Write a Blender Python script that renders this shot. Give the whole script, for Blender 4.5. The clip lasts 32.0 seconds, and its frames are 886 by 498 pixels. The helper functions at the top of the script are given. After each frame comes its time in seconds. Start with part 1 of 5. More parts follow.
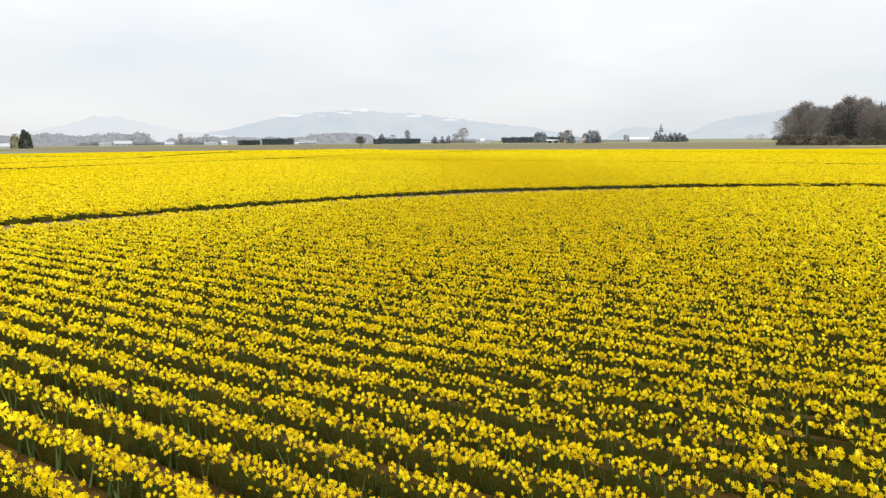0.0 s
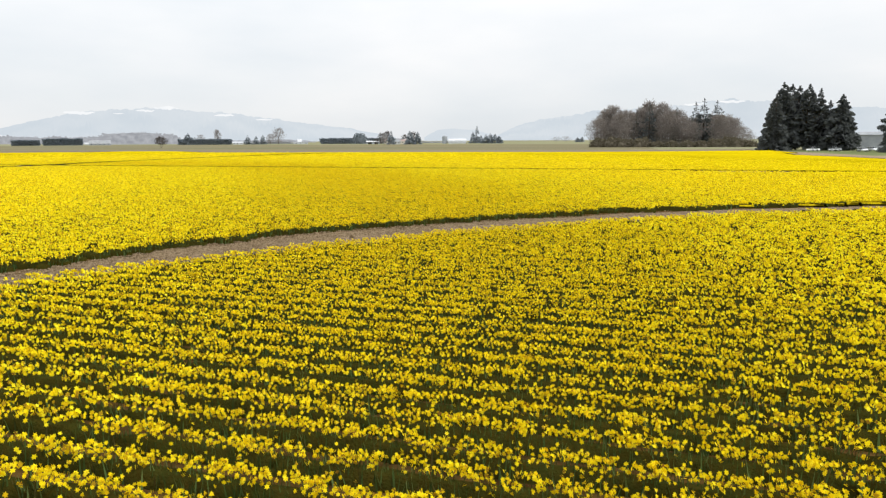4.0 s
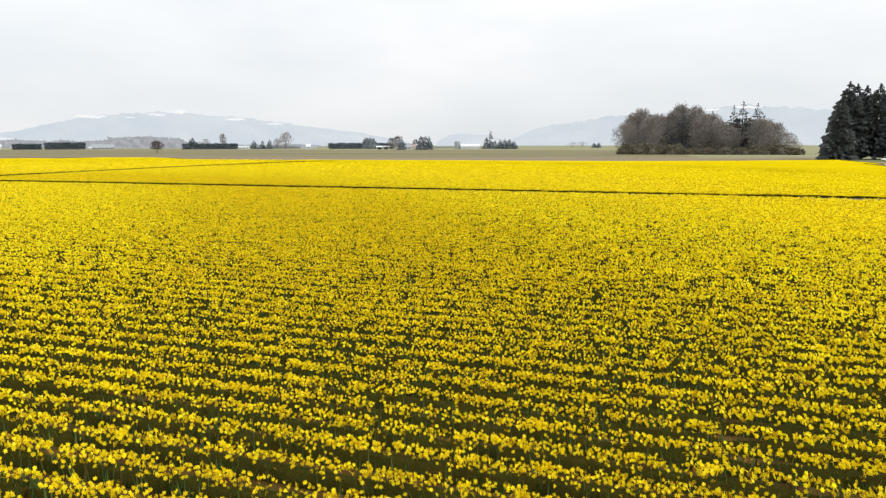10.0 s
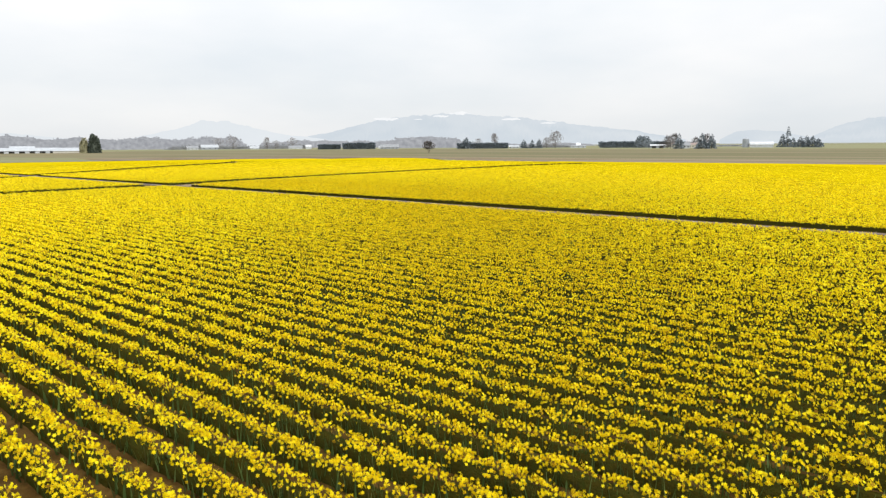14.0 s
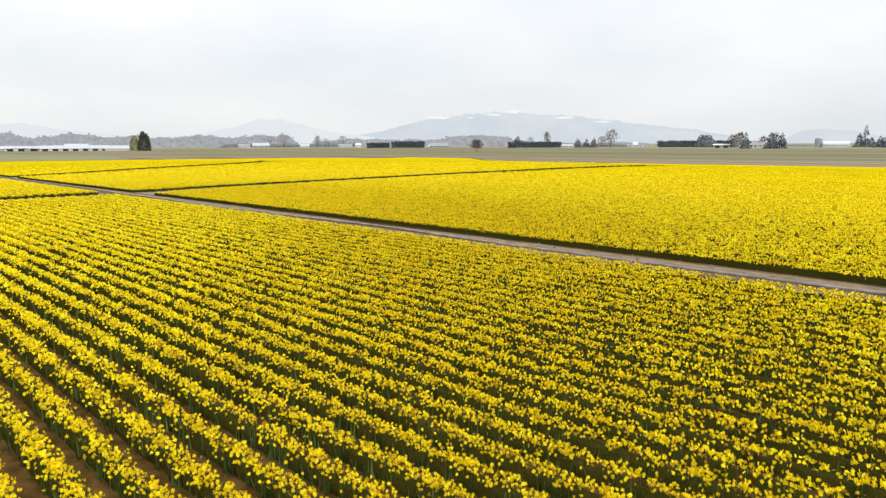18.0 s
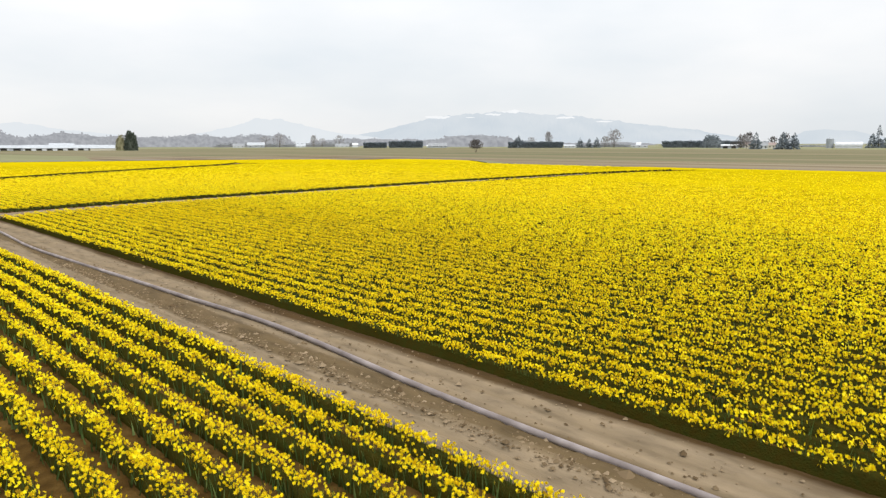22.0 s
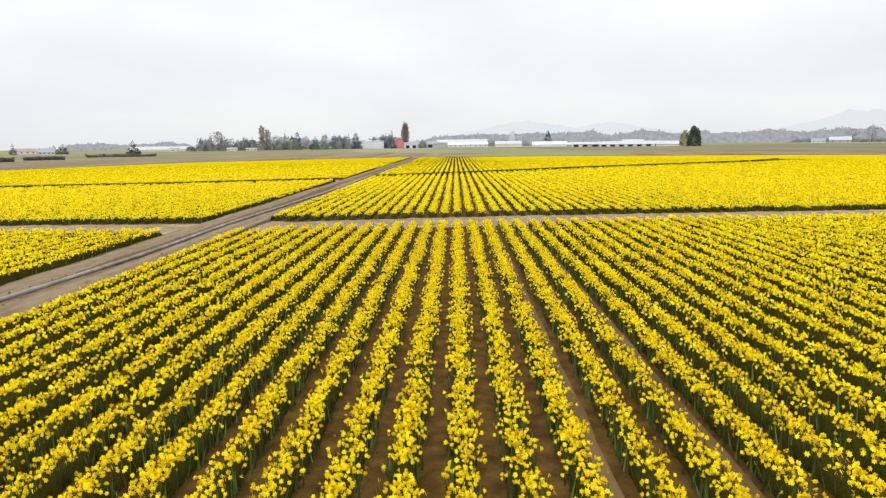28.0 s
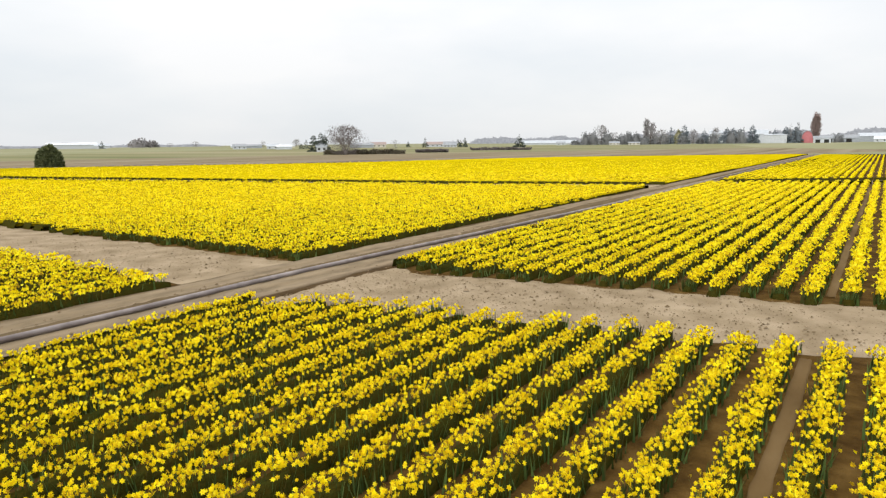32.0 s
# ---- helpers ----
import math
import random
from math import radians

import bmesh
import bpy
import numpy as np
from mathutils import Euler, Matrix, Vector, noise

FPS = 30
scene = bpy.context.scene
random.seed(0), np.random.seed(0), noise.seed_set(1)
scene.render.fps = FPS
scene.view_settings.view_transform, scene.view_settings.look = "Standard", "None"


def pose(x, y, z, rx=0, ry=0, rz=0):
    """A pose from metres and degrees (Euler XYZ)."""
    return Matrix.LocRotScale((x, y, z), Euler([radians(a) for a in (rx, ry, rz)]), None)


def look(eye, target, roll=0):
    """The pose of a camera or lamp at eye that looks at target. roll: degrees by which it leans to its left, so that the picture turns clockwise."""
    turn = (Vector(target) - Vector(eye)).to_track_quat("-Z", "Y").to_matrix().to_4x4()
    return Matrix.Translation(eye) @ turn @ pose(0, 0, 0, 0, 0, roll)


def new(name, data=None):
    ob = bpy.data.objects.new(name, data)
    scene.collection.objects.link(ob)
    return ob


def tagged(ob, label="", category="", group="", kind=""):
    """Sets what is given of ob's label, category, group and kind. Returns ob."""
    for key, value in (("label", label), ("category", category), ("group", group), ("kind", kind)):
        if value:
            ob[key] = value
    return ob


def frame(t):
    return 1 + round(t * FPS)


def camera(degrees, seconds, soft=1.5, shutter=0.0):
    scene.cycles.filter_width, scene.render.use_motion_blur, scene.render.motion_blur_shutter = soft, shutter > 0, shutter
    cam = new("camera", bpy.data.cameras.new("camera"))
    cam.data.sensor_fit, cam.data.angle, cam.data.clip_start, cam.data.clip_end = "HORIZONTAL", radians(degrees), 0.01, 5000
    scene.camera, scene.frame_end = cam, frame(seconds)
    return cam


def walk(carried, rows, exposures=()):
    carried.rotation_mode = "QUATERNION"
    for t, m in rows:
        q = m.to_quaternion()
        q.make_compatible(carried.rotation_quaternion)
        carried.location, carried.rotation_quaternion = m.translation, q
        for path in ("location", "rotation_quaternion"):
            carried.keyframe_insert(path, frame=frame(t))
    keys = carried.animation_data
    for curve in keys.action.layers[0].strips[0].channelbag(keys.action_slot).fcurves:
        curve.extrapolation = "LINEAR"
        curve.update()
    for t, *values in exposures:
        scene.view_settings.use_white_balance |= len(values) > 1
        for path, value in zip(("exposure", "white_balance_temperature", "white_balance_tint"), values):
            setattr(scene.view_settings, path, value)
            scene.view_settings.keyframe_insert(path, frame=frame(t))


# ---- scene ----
cam = camera(66.8, 32.0, 1.3)
PATH = [
    (0.0, 8.07, -29.38, 4.62, 80.81, 0.51, 32.21),
    (0.5, 6.22, -27.16, 4.62, 80.77, 0.54, 27.94),
    (1.0, 4.48, -24.90, 4.64, 80.76, 0.52, 23.71),
    (1.5, 2.86, -22.54, 4.67, 80.75, 0.44, 19.43),
    (2.0, 1.29, -20.11, 4.73, 80.74, 0.37, 16.95),
    (2.5, -0.18, -17.61, 4.79, 80.73, 0.32, 16.95),
    (3.0, -1.49, -15.09, 4.86, 80.74, 0.32, 16.95),
    (3.5, -2.73, -12.53, 4.92, 80.75, 0.32, 16.95),
    (4.0, -3.88, -9.86, 4.99, 80.77, 0.31, 16.94),
    (4.5, -4.92, -7.25, 5.04, 80.77, 0.27, 16.97),
    (6.5, -9.04, 3.06, 5.21, 80.85, 0.12, 17.01),
    (7.0, -9.88, 5.73, 5.22, 80.89, 0.10, 17.05),
    (7.5, -10.67, 8.48, 5.23, 80.94, 0.10, 17.04),
    (8.0, -11.46, 11.30, 5.27, 81.01, 0.13, 17.03),
    (8.5, -12.30, 14.17, 5.33, 81.07, 0.17, 17.05),
    (9.0, -13.16, 17.05, 5.38, 81.11, 0.19, 17.07),
    (9.5, -14.05, 19.93, 5.43, 81.14, 0.15, 17.11),
    (10.0, -14.96, 22.97, 5.48, 81.18, 0.10, 17.92),
    (10.5, -15.89, 26.03, 5.54, 81.21, 0.07, 20.90),
    (11.0, -16.84, 29.12, 5.60, 81.22, 0.09, 24.38),
    (11.5, -17.83, 32.26, 5.67, 81.23, 0.16, 27.77),
    (12.0, -18.91, 35.47, 5.75, 81.22, 0.26, 30.47),
    (12.5, -20.09, 38.69, 5.82, 81.21, 0.34, 33.08),
    (13.0, -21.39, 41.86, 5.88, 81.20, 0.39, 35.67),
    (13.5, -22.78, 44.96, 5.93, 81.17, 0.42, 38.15),
    (14.0, -24.24, 47.98, 5.96, 81.16, 0.43, 40.60),
    (14.5, -25.73, 50.87, 5.98, 81.15, 0.44, 42.97),
    (16.5, -31.44, 60.15, 5.84, 81.15, 0.30, 45.06),
    (17.0, -33.33, 62.63, 5.83, 81.13, 0.28, 45.03),
    (17.5, -35.36, 65.17, 5.86, 81.11, 0.27, 45.02),
    (18.0, -37.46, 67.74, 5.95, 81.08, 0.26, 45.03),
    (18.5, -39.57, 70.28, 6.14, 81.05, 0.25, 45.03),
    (19.0, -41.70, 72.78, 6.40, 81.05, 0.24, 45.03),
    (19.5, -43.84, 75.23, 6.60, 81.05, 0.23, 45.04),
    (20.0, -45.97, 77.63, 6.67, 81.04, 0.22, 45.02),
    (20.5, -48.06, 80.01, 6.60, 81.04, 0.20, 44.98),
    (21.0, -50.18, 82.35, 6.45, 81.06, 0.19, 45.00),
    (21.5, -52.33, 84.69, 6.25, 81.07, 0.19, 44.92),
    (22.0, -54.46, 87.09, 6.06, 81.07, 0.17, 45.01),
    (22.5, -56.63, 89.49, 5.83, 81.06, 0.13, 45.05),
    (23.0, -58.81, 91.90, 5.56, 81.05, 0.11, 45.03),
    (23.5, -60.99, 94.36, 5.26, 81.04, 0.12, 45.06),
    (24.0, -63.14, 96.76, 5.03, 81.05, 0.16, 45.09),
    (24.5, -65.32, 99.14, 4.93, 81.04, 0.25, 45.17),
    (25.0, -67.42, 101.45, 4.92, 81.03, 0.37, 53.58),
    (25.5, -69.56, 103.74, 4.93, 81.01, 0.49, 66.20),
    (26.0, -71.81, 105.93, 4.94, 81.02, 0.59, 72.70),
    (26.5, -74.20, 107.96, 4.91, 81.04, 0.66, 77.69),
    (28.5, -85.08, 113.13, 4.76, 81.15, 0.72, 95.14),
    (29.0, -87.88, 114.07, 4.75, 81.13, 0.68, 99.16),
    (29.5, -90.72, 114.82, 4.76, 81.06, 0.48, 103.16),
    (30.0, -93.61, 115.39, 4.76, 81.02, 0.39, 107.28),
    (30.5, -96.55, 115.73, 4.73, 81.01, 0.39, 111.25),
    (31.0, -99.57, 115.84, 4.70, 81.01, 0.43, 115.24),
    (31.5, -102.64, 115.72, 4.67, 81.01, 0.50, 119.25),
    (32.0, -105.63, 115.36, 4.62, 81.01, 0.59, 123.18),
]
walk(cam, [(t, pose(x, y, z + 0.04, rx, ry, rz)) for t, x, y, z, rx, ry, rz in PATH])

# ---- world and light ----
world = bpy.data.worlds.new("overcast_sky")
scene.world = world
world.use_nodes = True
wn, wl = world.node_tree.nodes, world.node_tree.links
wn.clear()
w_out = wn.new("ShaderNodeOutputWorld")
w_bg = wn.new("ShaderNodeBackground")
w_bg.inputs["Strength"].default_value = 1.0
w_sky = wn.new("ShaderNodeTexSky")
w_sky.sky_type, w_sky.sun_disc = "NISHITA", False
w_sky.sun_elevation, w_sky.sun_rotation = radians(46), radians(98)
w_dim = wn.new("ShaderNodeMix")
w_dim.data_type, w_dim.blend_type = "RGBA", "MULTIPLY"
w_dim.inputs[0].default_value = 1.0
w_dim.inputs[7].default_value = (0.1, 0.1, 0.1, 1)
w_co = wn.new("ShaderNodeTexCoord")
w_map = wn.new("ShaderNodeMapping")
w_map.inputs["Scale"].default_value = (1.0, 1.0, 3.2)
w_noise = wn.new("ShaderNodeTexNoise")
w_noise.inputs["Scale"].default_value, w_noise.inputs["Detail"].default_value = 2.2, 5.0
w_ramp = wn.new("ShaderNodeValToRGB")
w_ramp.color_ramp.elements[0].position, w_ramp.color_ramp.elements[0].color = 0.32, (0.815, 0.86, 0.90, 1)
w_ramp.color_ramp.elements[1].position, w_ramp.color_ramp.elements[1].color = 0.66, (0.985, 0.985, 0.99, 1)
w_mix = wn.new("ShaderNodeMix")
w_mix.data_type = "RGBA"
w_mix.inputs[0].default_value = 0.94
wl.new(w_co.outputs["Generated"], w_map.inputs["Vector"])
wl.new(w_map.outputs["Vector"], w_noise.inputs["Vector"])
wl.new(w_noise.outputs["Fac"], w_ramp.inputs["Fac"])
wl.new(w_sky.outputs["Color"], w_dim.inputs[6])
wl.new(w_dim.outputs[2], w_mix.inputs[6])
wl.new(w_ramp.outputs["Color"], w_mix.inputs[7])
# an overcast sky is brighter overhead than at the horizon
w_sep = wn.new("ShaderNodeSeparateXYZ")
w_up = wn.new("ShaderNodeValToRGB")
for i, (pos, val) in enumerate(((0.0, 0.93), (0.08, 1.0), (0.2, 1.1), (1.0, 2.6))):
    e = w_up.color_ramp.elements[i] if i < 2 else w_up.color_ramp.elements.new(pos)
    e.position, e.color = pos, (val, val, val, 1)
wl.new(w_co.outputs["Generated"], w_sep.inputs["Vector"])
wl.new(w_sep.outputs["Z"], w_up.inputs["Fac"])
wl.new(w_up.outputs["Color"], w_bg.inputs["Strength"])
wl.new(w_mix.outputs[2], w_bg.inputs["Color"])
wl.new(w_bg.outputs["Background"], w_out.inputs["Surface"])

sun = new("sun", bpy.data.lights.new("sun", "SUN"))
sun.data.energy, sun.data.angle, sun.data.color = 1.95, radians(20), (1.0, 0.96, 0.9)
sun.matrix_world = look((100, -15, 105), (0, 0, 0))


# ---- materials ----
def material(name, colors, scale=1.0, rough=0.9, bump=0.0, bump_scale=None, spec=0.06, island=False, translucent=0.0, stretch=(1, 1, 1), detail=6.0):
    """Principled material whose colour runs through `colors` by noise (or by a random value per island)."""
    m = bpy.data.materials.new(name)
    m.use_nodes = True
    n, l = m.node_tree.nodes, m.node_tree.links
    bsdf, out = n["Principled BSDF"], n["Material Output"]
    bsdf.inputs["Roughness"].default_value = rough
    bsdf.inputs["Specular IOR Level"].default_value = spec
    co = n.new("ShaderNodeTexCoord")
    mp = n.new("ShaderNodeMapping")
    mp.inputs["Scale"].default_value = stretch
    l.new(co.outputs["Object"], mp.inputs["Vector"])
    noi = n.new("ShaderNodeTexNoise")
    noi.inputs["Scale"].default_value, noi.inputs["Detail"].default_value = scale, detail
    l.new(mp.outputs["Vector"], noi.inputs["Vector"])
    ramp = n.new("ShaderNodeValToRGB")
    el = ramp.color_ramp.elements
    lo, hi = (0.0, 1.0) if island else (0.3, 0.7)
    for i, c in enumerate(colors):
        pos = lo + (hi - lo) * i / max(1, len(colors) - 1)
        e = el[i] if i < 2 else el.new(pos)
        e.position, e.color = pos, (*c, 1)
    if island:
        geo = n.new("ShaderNodeNewGeometry")
        l.new(geo.outputs["Random Per Island"], ramp.inputs["Fac"])
    else:
        l.new(noi.outputs["Fac"], ramp.inputs["Fac"])
    l.new(ramp.outputs["Color"], bsdf.inputs["Base Color"])
    if bump:
        n2 = n.new("ShaderNodeTexNoise")
        n2.inputs["Scale"].default_value, n2.inputs["Detail"].default_value = bump_scale or scale * 6, 8.0
        l.new(mp.outputs["Vector"], n2.inputs["Vector"])
        b = n.new("ShaderNodeBump")
        b.inputs["Strength"].default_value, b.inputs["Distance"].default_value = 1.0, bump
        l.new(n2.outputs["Fac"], b.inputs["Height"])
        l.new(b.outputs["Normal"], bsdf.inputs["Normal"])
    if translucent:
        tr, mx = n.new("ShaderNodeBsdfTranslucent"), n.new("ShaderNodeMixShader")
        mx.inputs[0].default_value = translucent
        l.new(ramp.outputs["Color"], tr.inputs["Color"])
        l.new(bsdf.outputs["BSDF"], mx.inputs[1])
        l.new(tr.outputs["BSDF"], mx.inputs[2])
        l.new(mx.outputs["Shader"], out.inputs["Surface"])
    return m


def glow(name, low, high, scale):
    """Plain distance: its haze is put into the colour, which glows unlit."""
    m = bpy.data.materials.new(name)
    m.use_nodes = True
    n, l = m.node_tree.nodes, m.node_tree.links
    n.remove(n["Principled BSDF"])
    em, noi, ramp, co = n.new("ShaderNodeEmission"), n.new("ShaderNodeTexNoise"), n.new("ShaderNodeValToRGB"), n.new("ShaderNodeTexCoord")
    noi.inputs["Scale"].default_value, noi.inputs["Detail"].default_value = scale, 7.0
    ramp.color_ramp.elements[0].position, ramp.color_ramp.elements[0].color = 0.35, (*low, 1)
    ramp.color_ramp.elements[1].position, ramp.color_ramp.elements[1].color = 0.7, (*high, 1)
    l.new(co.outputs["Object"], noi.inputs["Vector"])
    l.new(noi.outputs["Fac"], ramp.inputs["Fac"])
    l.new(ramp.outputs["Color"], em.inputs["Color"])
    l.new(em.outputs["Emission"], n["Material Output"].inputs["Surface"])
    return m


PETAL = material("daffodil_petal", [(0.26, 0.14, 0.025), (0.70, 0.49, 0.006), (0.89, 0.72, 0.007), (0.92, 0.77, 0.010), (0.93, 0.795, 0.016), (0.935, 0.83, 0.040)], island=True, rough=0.85, translucent=0.45)
CUP = material("daffodil_cup", [(0.72, 0.48, 0.006), (0.78, 0.58, 0.008)], island=True, rough=0.6, translucent=0.2)
# petal yellow darkened for far rows: shade between heads is put into the colour
BLOOM_FAR = material("shaded_daffodil_mass", [(0.44, 0.328, 0.005), (0.52, 0.395, 0.003), (0.565, 0.435, 0.004)], scale=9.0, rough=0.9, spec=0.0, bump=0.02, bump_scale=14.0)
BLOOM_MID = material("shaded_daffodil_cover", [(0.23, 0.160, 0.008), (0.42, 0.315, 0.004), (0.56, 0.43, 0.004)], scale=10.0, rough=0.9, spec=0.0, bump=0.03, bump_scale=16.0, detail=3.0)
LEAF = material("daffodil_leaf", [(0.080, 0.058, 0.016), (0.030, 0.043, 0.010), (0.044, 0.070, 0.017), (0.060, 0.096, 0.025), (0.082, 0.126, 0.035), (0.122, 0.162, 0.052)], island=True, rough=0.75, spec=0.08, translucent=0.2)
# leaf colour darkened and browned: shade and warm bounce of the row gaps painted in
MOUND = material("shaded_leaf_mound", [(0.042, 0.031, 0.005), (0.033, 0.037, 0.007)], scale=7.0, rough=1.0, spec=0.0, bump=0.05, bump_scale=25.0)
SOIL = material("field_soil", [(0.037, 0.019, 0.005), (0.070, 0.039, 0.010), (0.108, 0.063, 0.018)], scale=2.2, rough=0.95, spec=0.03, bump=0.05, bump_scale=14.0)
TRACK = material("dry_silt", [(0.165, 0.122, 0.072), (0.222, 0.168, 0.105), (0.280, 0.217, 0.142)], scale=0.8, rough=0.95, bump=0.03, bump_scale=12.0)
LANE = material("pressed_earth", [(0.076, 0.046, 0.017), (0.110, 0.069, 0.028), (0.145, 0.096, 0.044)], scale=1.0, rough=0.95, bump=0.012, bump_scale=18.0, stretch=(0.3, 1, 1))
CLODDY = material("cloddy_earth", [(0.095, 0.063, 0.034), (0.160, 0.115, 0.068), (0.225, 0.169, 0.106)], scale=5.0, rough=0.95, bump=0.06, bump_scale=17.0)
CLOD = material("dry_clod", [(0.085, 0.057, 0.030), (0.155, 0.111, 0.064), (0.250, 0.188, 0.120)], island=True, rough=0.95)
GRASS = material("far_grassland", [(0.145, 0.147, 0.072), (0.182, 0.178, 0.098), (0.222, 0.208, 0.125)], scale=0.012, rough=0.95, stretch=(0.1, 1, 1))
MEADOW = material("green_meadow", [(0.098, 0.098, 0.045), (0.140, 0.124, 0.068), (0.190, 0.155, 0.097)], scale=0.045, rough=0.95, stretch=(0.05, 1, 1))
LAWN = material("mown_lawn", [(0.085, 0.105, 0.036), (0.115, 0.135, 0.052), (0.150, 0.165, 0.075)], scale=0.09, rough=0.95)
MEADOW_WEST = material("green_meadow_west", [(0.105, 0.112, 0.045), (0.16, 0.152, 0.075), (0.23, 0.195, 0.12)], scale=0.03, rough=0.95, stretch=(1, 0.08, 1))
FALLOW = material("fallow_ground", [(0.10, 0.07, 0.038), (0.165, 0.13, 0.08), (0.22, 0.185, 0.125)], scale=0.11, rough=0.95, stretch=(0.05, 1, 1))
# hills, woods and snow glow in colours already paled by haze
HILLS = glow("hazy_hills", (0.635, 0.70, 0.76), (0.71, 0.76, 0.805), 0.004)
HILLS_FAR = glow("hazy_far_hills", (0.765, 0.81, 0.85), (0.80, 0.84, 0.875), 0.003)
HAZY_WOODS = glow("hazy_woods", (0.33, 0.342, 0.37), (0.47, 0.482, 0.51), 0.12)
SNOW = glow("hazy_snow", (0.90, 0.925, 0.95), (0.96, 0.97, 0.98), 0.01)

rng = np.random.default_rng(7)


# ---- mesh helpers ----
def mesh_np(name, verts, faces, mats, mat_index=None, smooth=False):
    """A mesh from an (n, 3) array of places and an (m, k) array of corners."""
    me = bpy.data.meshes.new(name)
    faces = np.asarray(faces, dtype=np.int32)
    k = faces.shape[1]
    me.vertices.add(len(verts))
    me.vertices.foreach_set("co", np.asarray(verts, dtype=np.float32).ravel())
    me.loops.add(faces.size)
    me.loops.foreach_set("vertex_index", faces.ravel())
    me.polygons.add(len(faces))
    me.polygons.foreach_set("loop_start", np.arange(0, faces.size, k, dtype=np.int32))
    for m in mats:
        me.materials.append(m)
    if mat_index is not None:
        me.polygons.foreach_set("material_index", np.asarray(mat_index, dtype=np.int32))
    me.polygons.foreach_set("use_smooth", np.full(len(faces), smooth))
    me.update(calc_edges=True)
    return me


def tri_soup(name, tris, mats, mat_index=None):
    tris = np.asarray(tris, dtype=np.float32)
    return mesh_np(name, tris.reshape(-1, 3), np.arange(len(tris) * 3).reshape(-1, 3), mats, mat_index)


def part(name, bm, mat, parent, label=""):
    """Links a bmesh or a mesh as one object under a thing or a part."""
    if isinstance(bm, bmesh.types.BMesh):
        me = bpy.data.meshes.new(name)
        bm.to_mesh(me)
        bm.free()
    else:
        me = bm
    if mat is not None:
        me.materials.append(mat)
    ob = new(name, me)
    ob.parent = parent
    return tagged(ob, label)


def polygon_sheet(name, pts, z, mat):
    bm = bmesh.new()
    bm.faces.new([bm.verts.new((x, y, z)) for x, y in pts])
    bmesh.ops.triangulate(bm, faces=bm.faces[:])
    me = bpy.data.meshes.new(name)
    bm.to_mesh(me)
    bm.free()
    me.materials.append(mat)
    for p in me.polygons:
        if p.normal.z < 0:
            p.flip()
    return new(name, me)


def smooth_noise(x, seed, size):
    """Value noise along a line, -1 to 1."""
    table = np.random.default_rng(seed).uniform(-1, 1, 4096)
    u = np.asarray(x) / size
    i = np.floor(u).astype(int)
    f = u - i
    f = f * f * (3 - 2 * f)
    return table[i % 4096] * (1 - f) + table[(i + 1) % 4096] * f


# ---- the plan: rows run along x ----
ROW_NORTH, ROW_SOUTH = 0.842, 0.858
WHEEL_LANES = (114.27, 116.17)  # rows stand a little wider apart where the sprayer drives
TRACK_S, TRACK_N = 95.9, 100.1
# edges of the cross tracks, as x at given y
ALLEY1_W = ([100, 102, 106, 110, 115, 122, 150, 165, 200, 215, 228, 300], [-125.6, -125.2, -125.8, -126.5, -127.2, -127.6, -129.4, -130, -130, -128, -124, -110])
ALLEY1_E = ([100, 102, 104, 108, 114, 122, 150, 165, 200, 215, 228, 300], [-118.2, -119.3, -120.2, -120.8, -121.9, -122.4, -123.9, -124.8, -125, -123, -119, -105])
ALLEY2_W = ([100, 114, 134, 176, 189, 300], [-185.6, -194.6, -210.8, -237, -248.2, -300])
ALLEY2_E = ([100, 114, 134, 176, 189, 300], [-179.8, -188.2, -203.6, -230.2, -242.2, -296])
SOUTH1_W, SOUTH1_E = -124.6, -119.2
ALLEY2S_W = ([-60, 9, 48, 77, 97], [-150, -156, -165, -171.6, -178.6])
ALLEY2S_E = ([-60, 9, 48, 77, 97], [-144.4, -150.4, -159.4, -165.6, -172])
CURVE_W = ([-70, -30, -10, 6, 16, 21.5, 24.7, 27.8, 31.3, 37.5, 42.3, 47, 52, 58], [-44, -40, -34, -28.5, -25, -22, -19.4, -16.3, -12.4, -5, 2.7, 12, 26, 60])
CURVE_E = ([-70, -30, -10, 2, 6, 9, 11.5, 14, 17, 19.4, 22.4, 25.6, 31, 35.8, 40.5, 45, 51], [-38, -34, -29.6, -26.4, -25.3, -24.2, -22.9, -21.0, -18.8, -16.9, -14.6, -11.6, -5.7, 0.9, 9.5, 23, 58])
# outline of the flower fields
WEST = ([-60, -42, 7, 37, 91, 141, 190, 217, 256, 262], [-150, -172, -226, -289, -332, -320, -300, -287, -250, -215])
EAST = ([-60, 20, 100, 150, 166, 187, 205, 285], [115, 110, 85, 52, 47, 42, 36, 41])
NORTH_X = [-250, -215, -188, -125, -86, -40, 0, 41]
NORTH_Y = [256, 262, 240, 236, 240, 240, 255, 284]


def at(edge, y):
    return float(np.interp(y, edge[0], edge[1]))


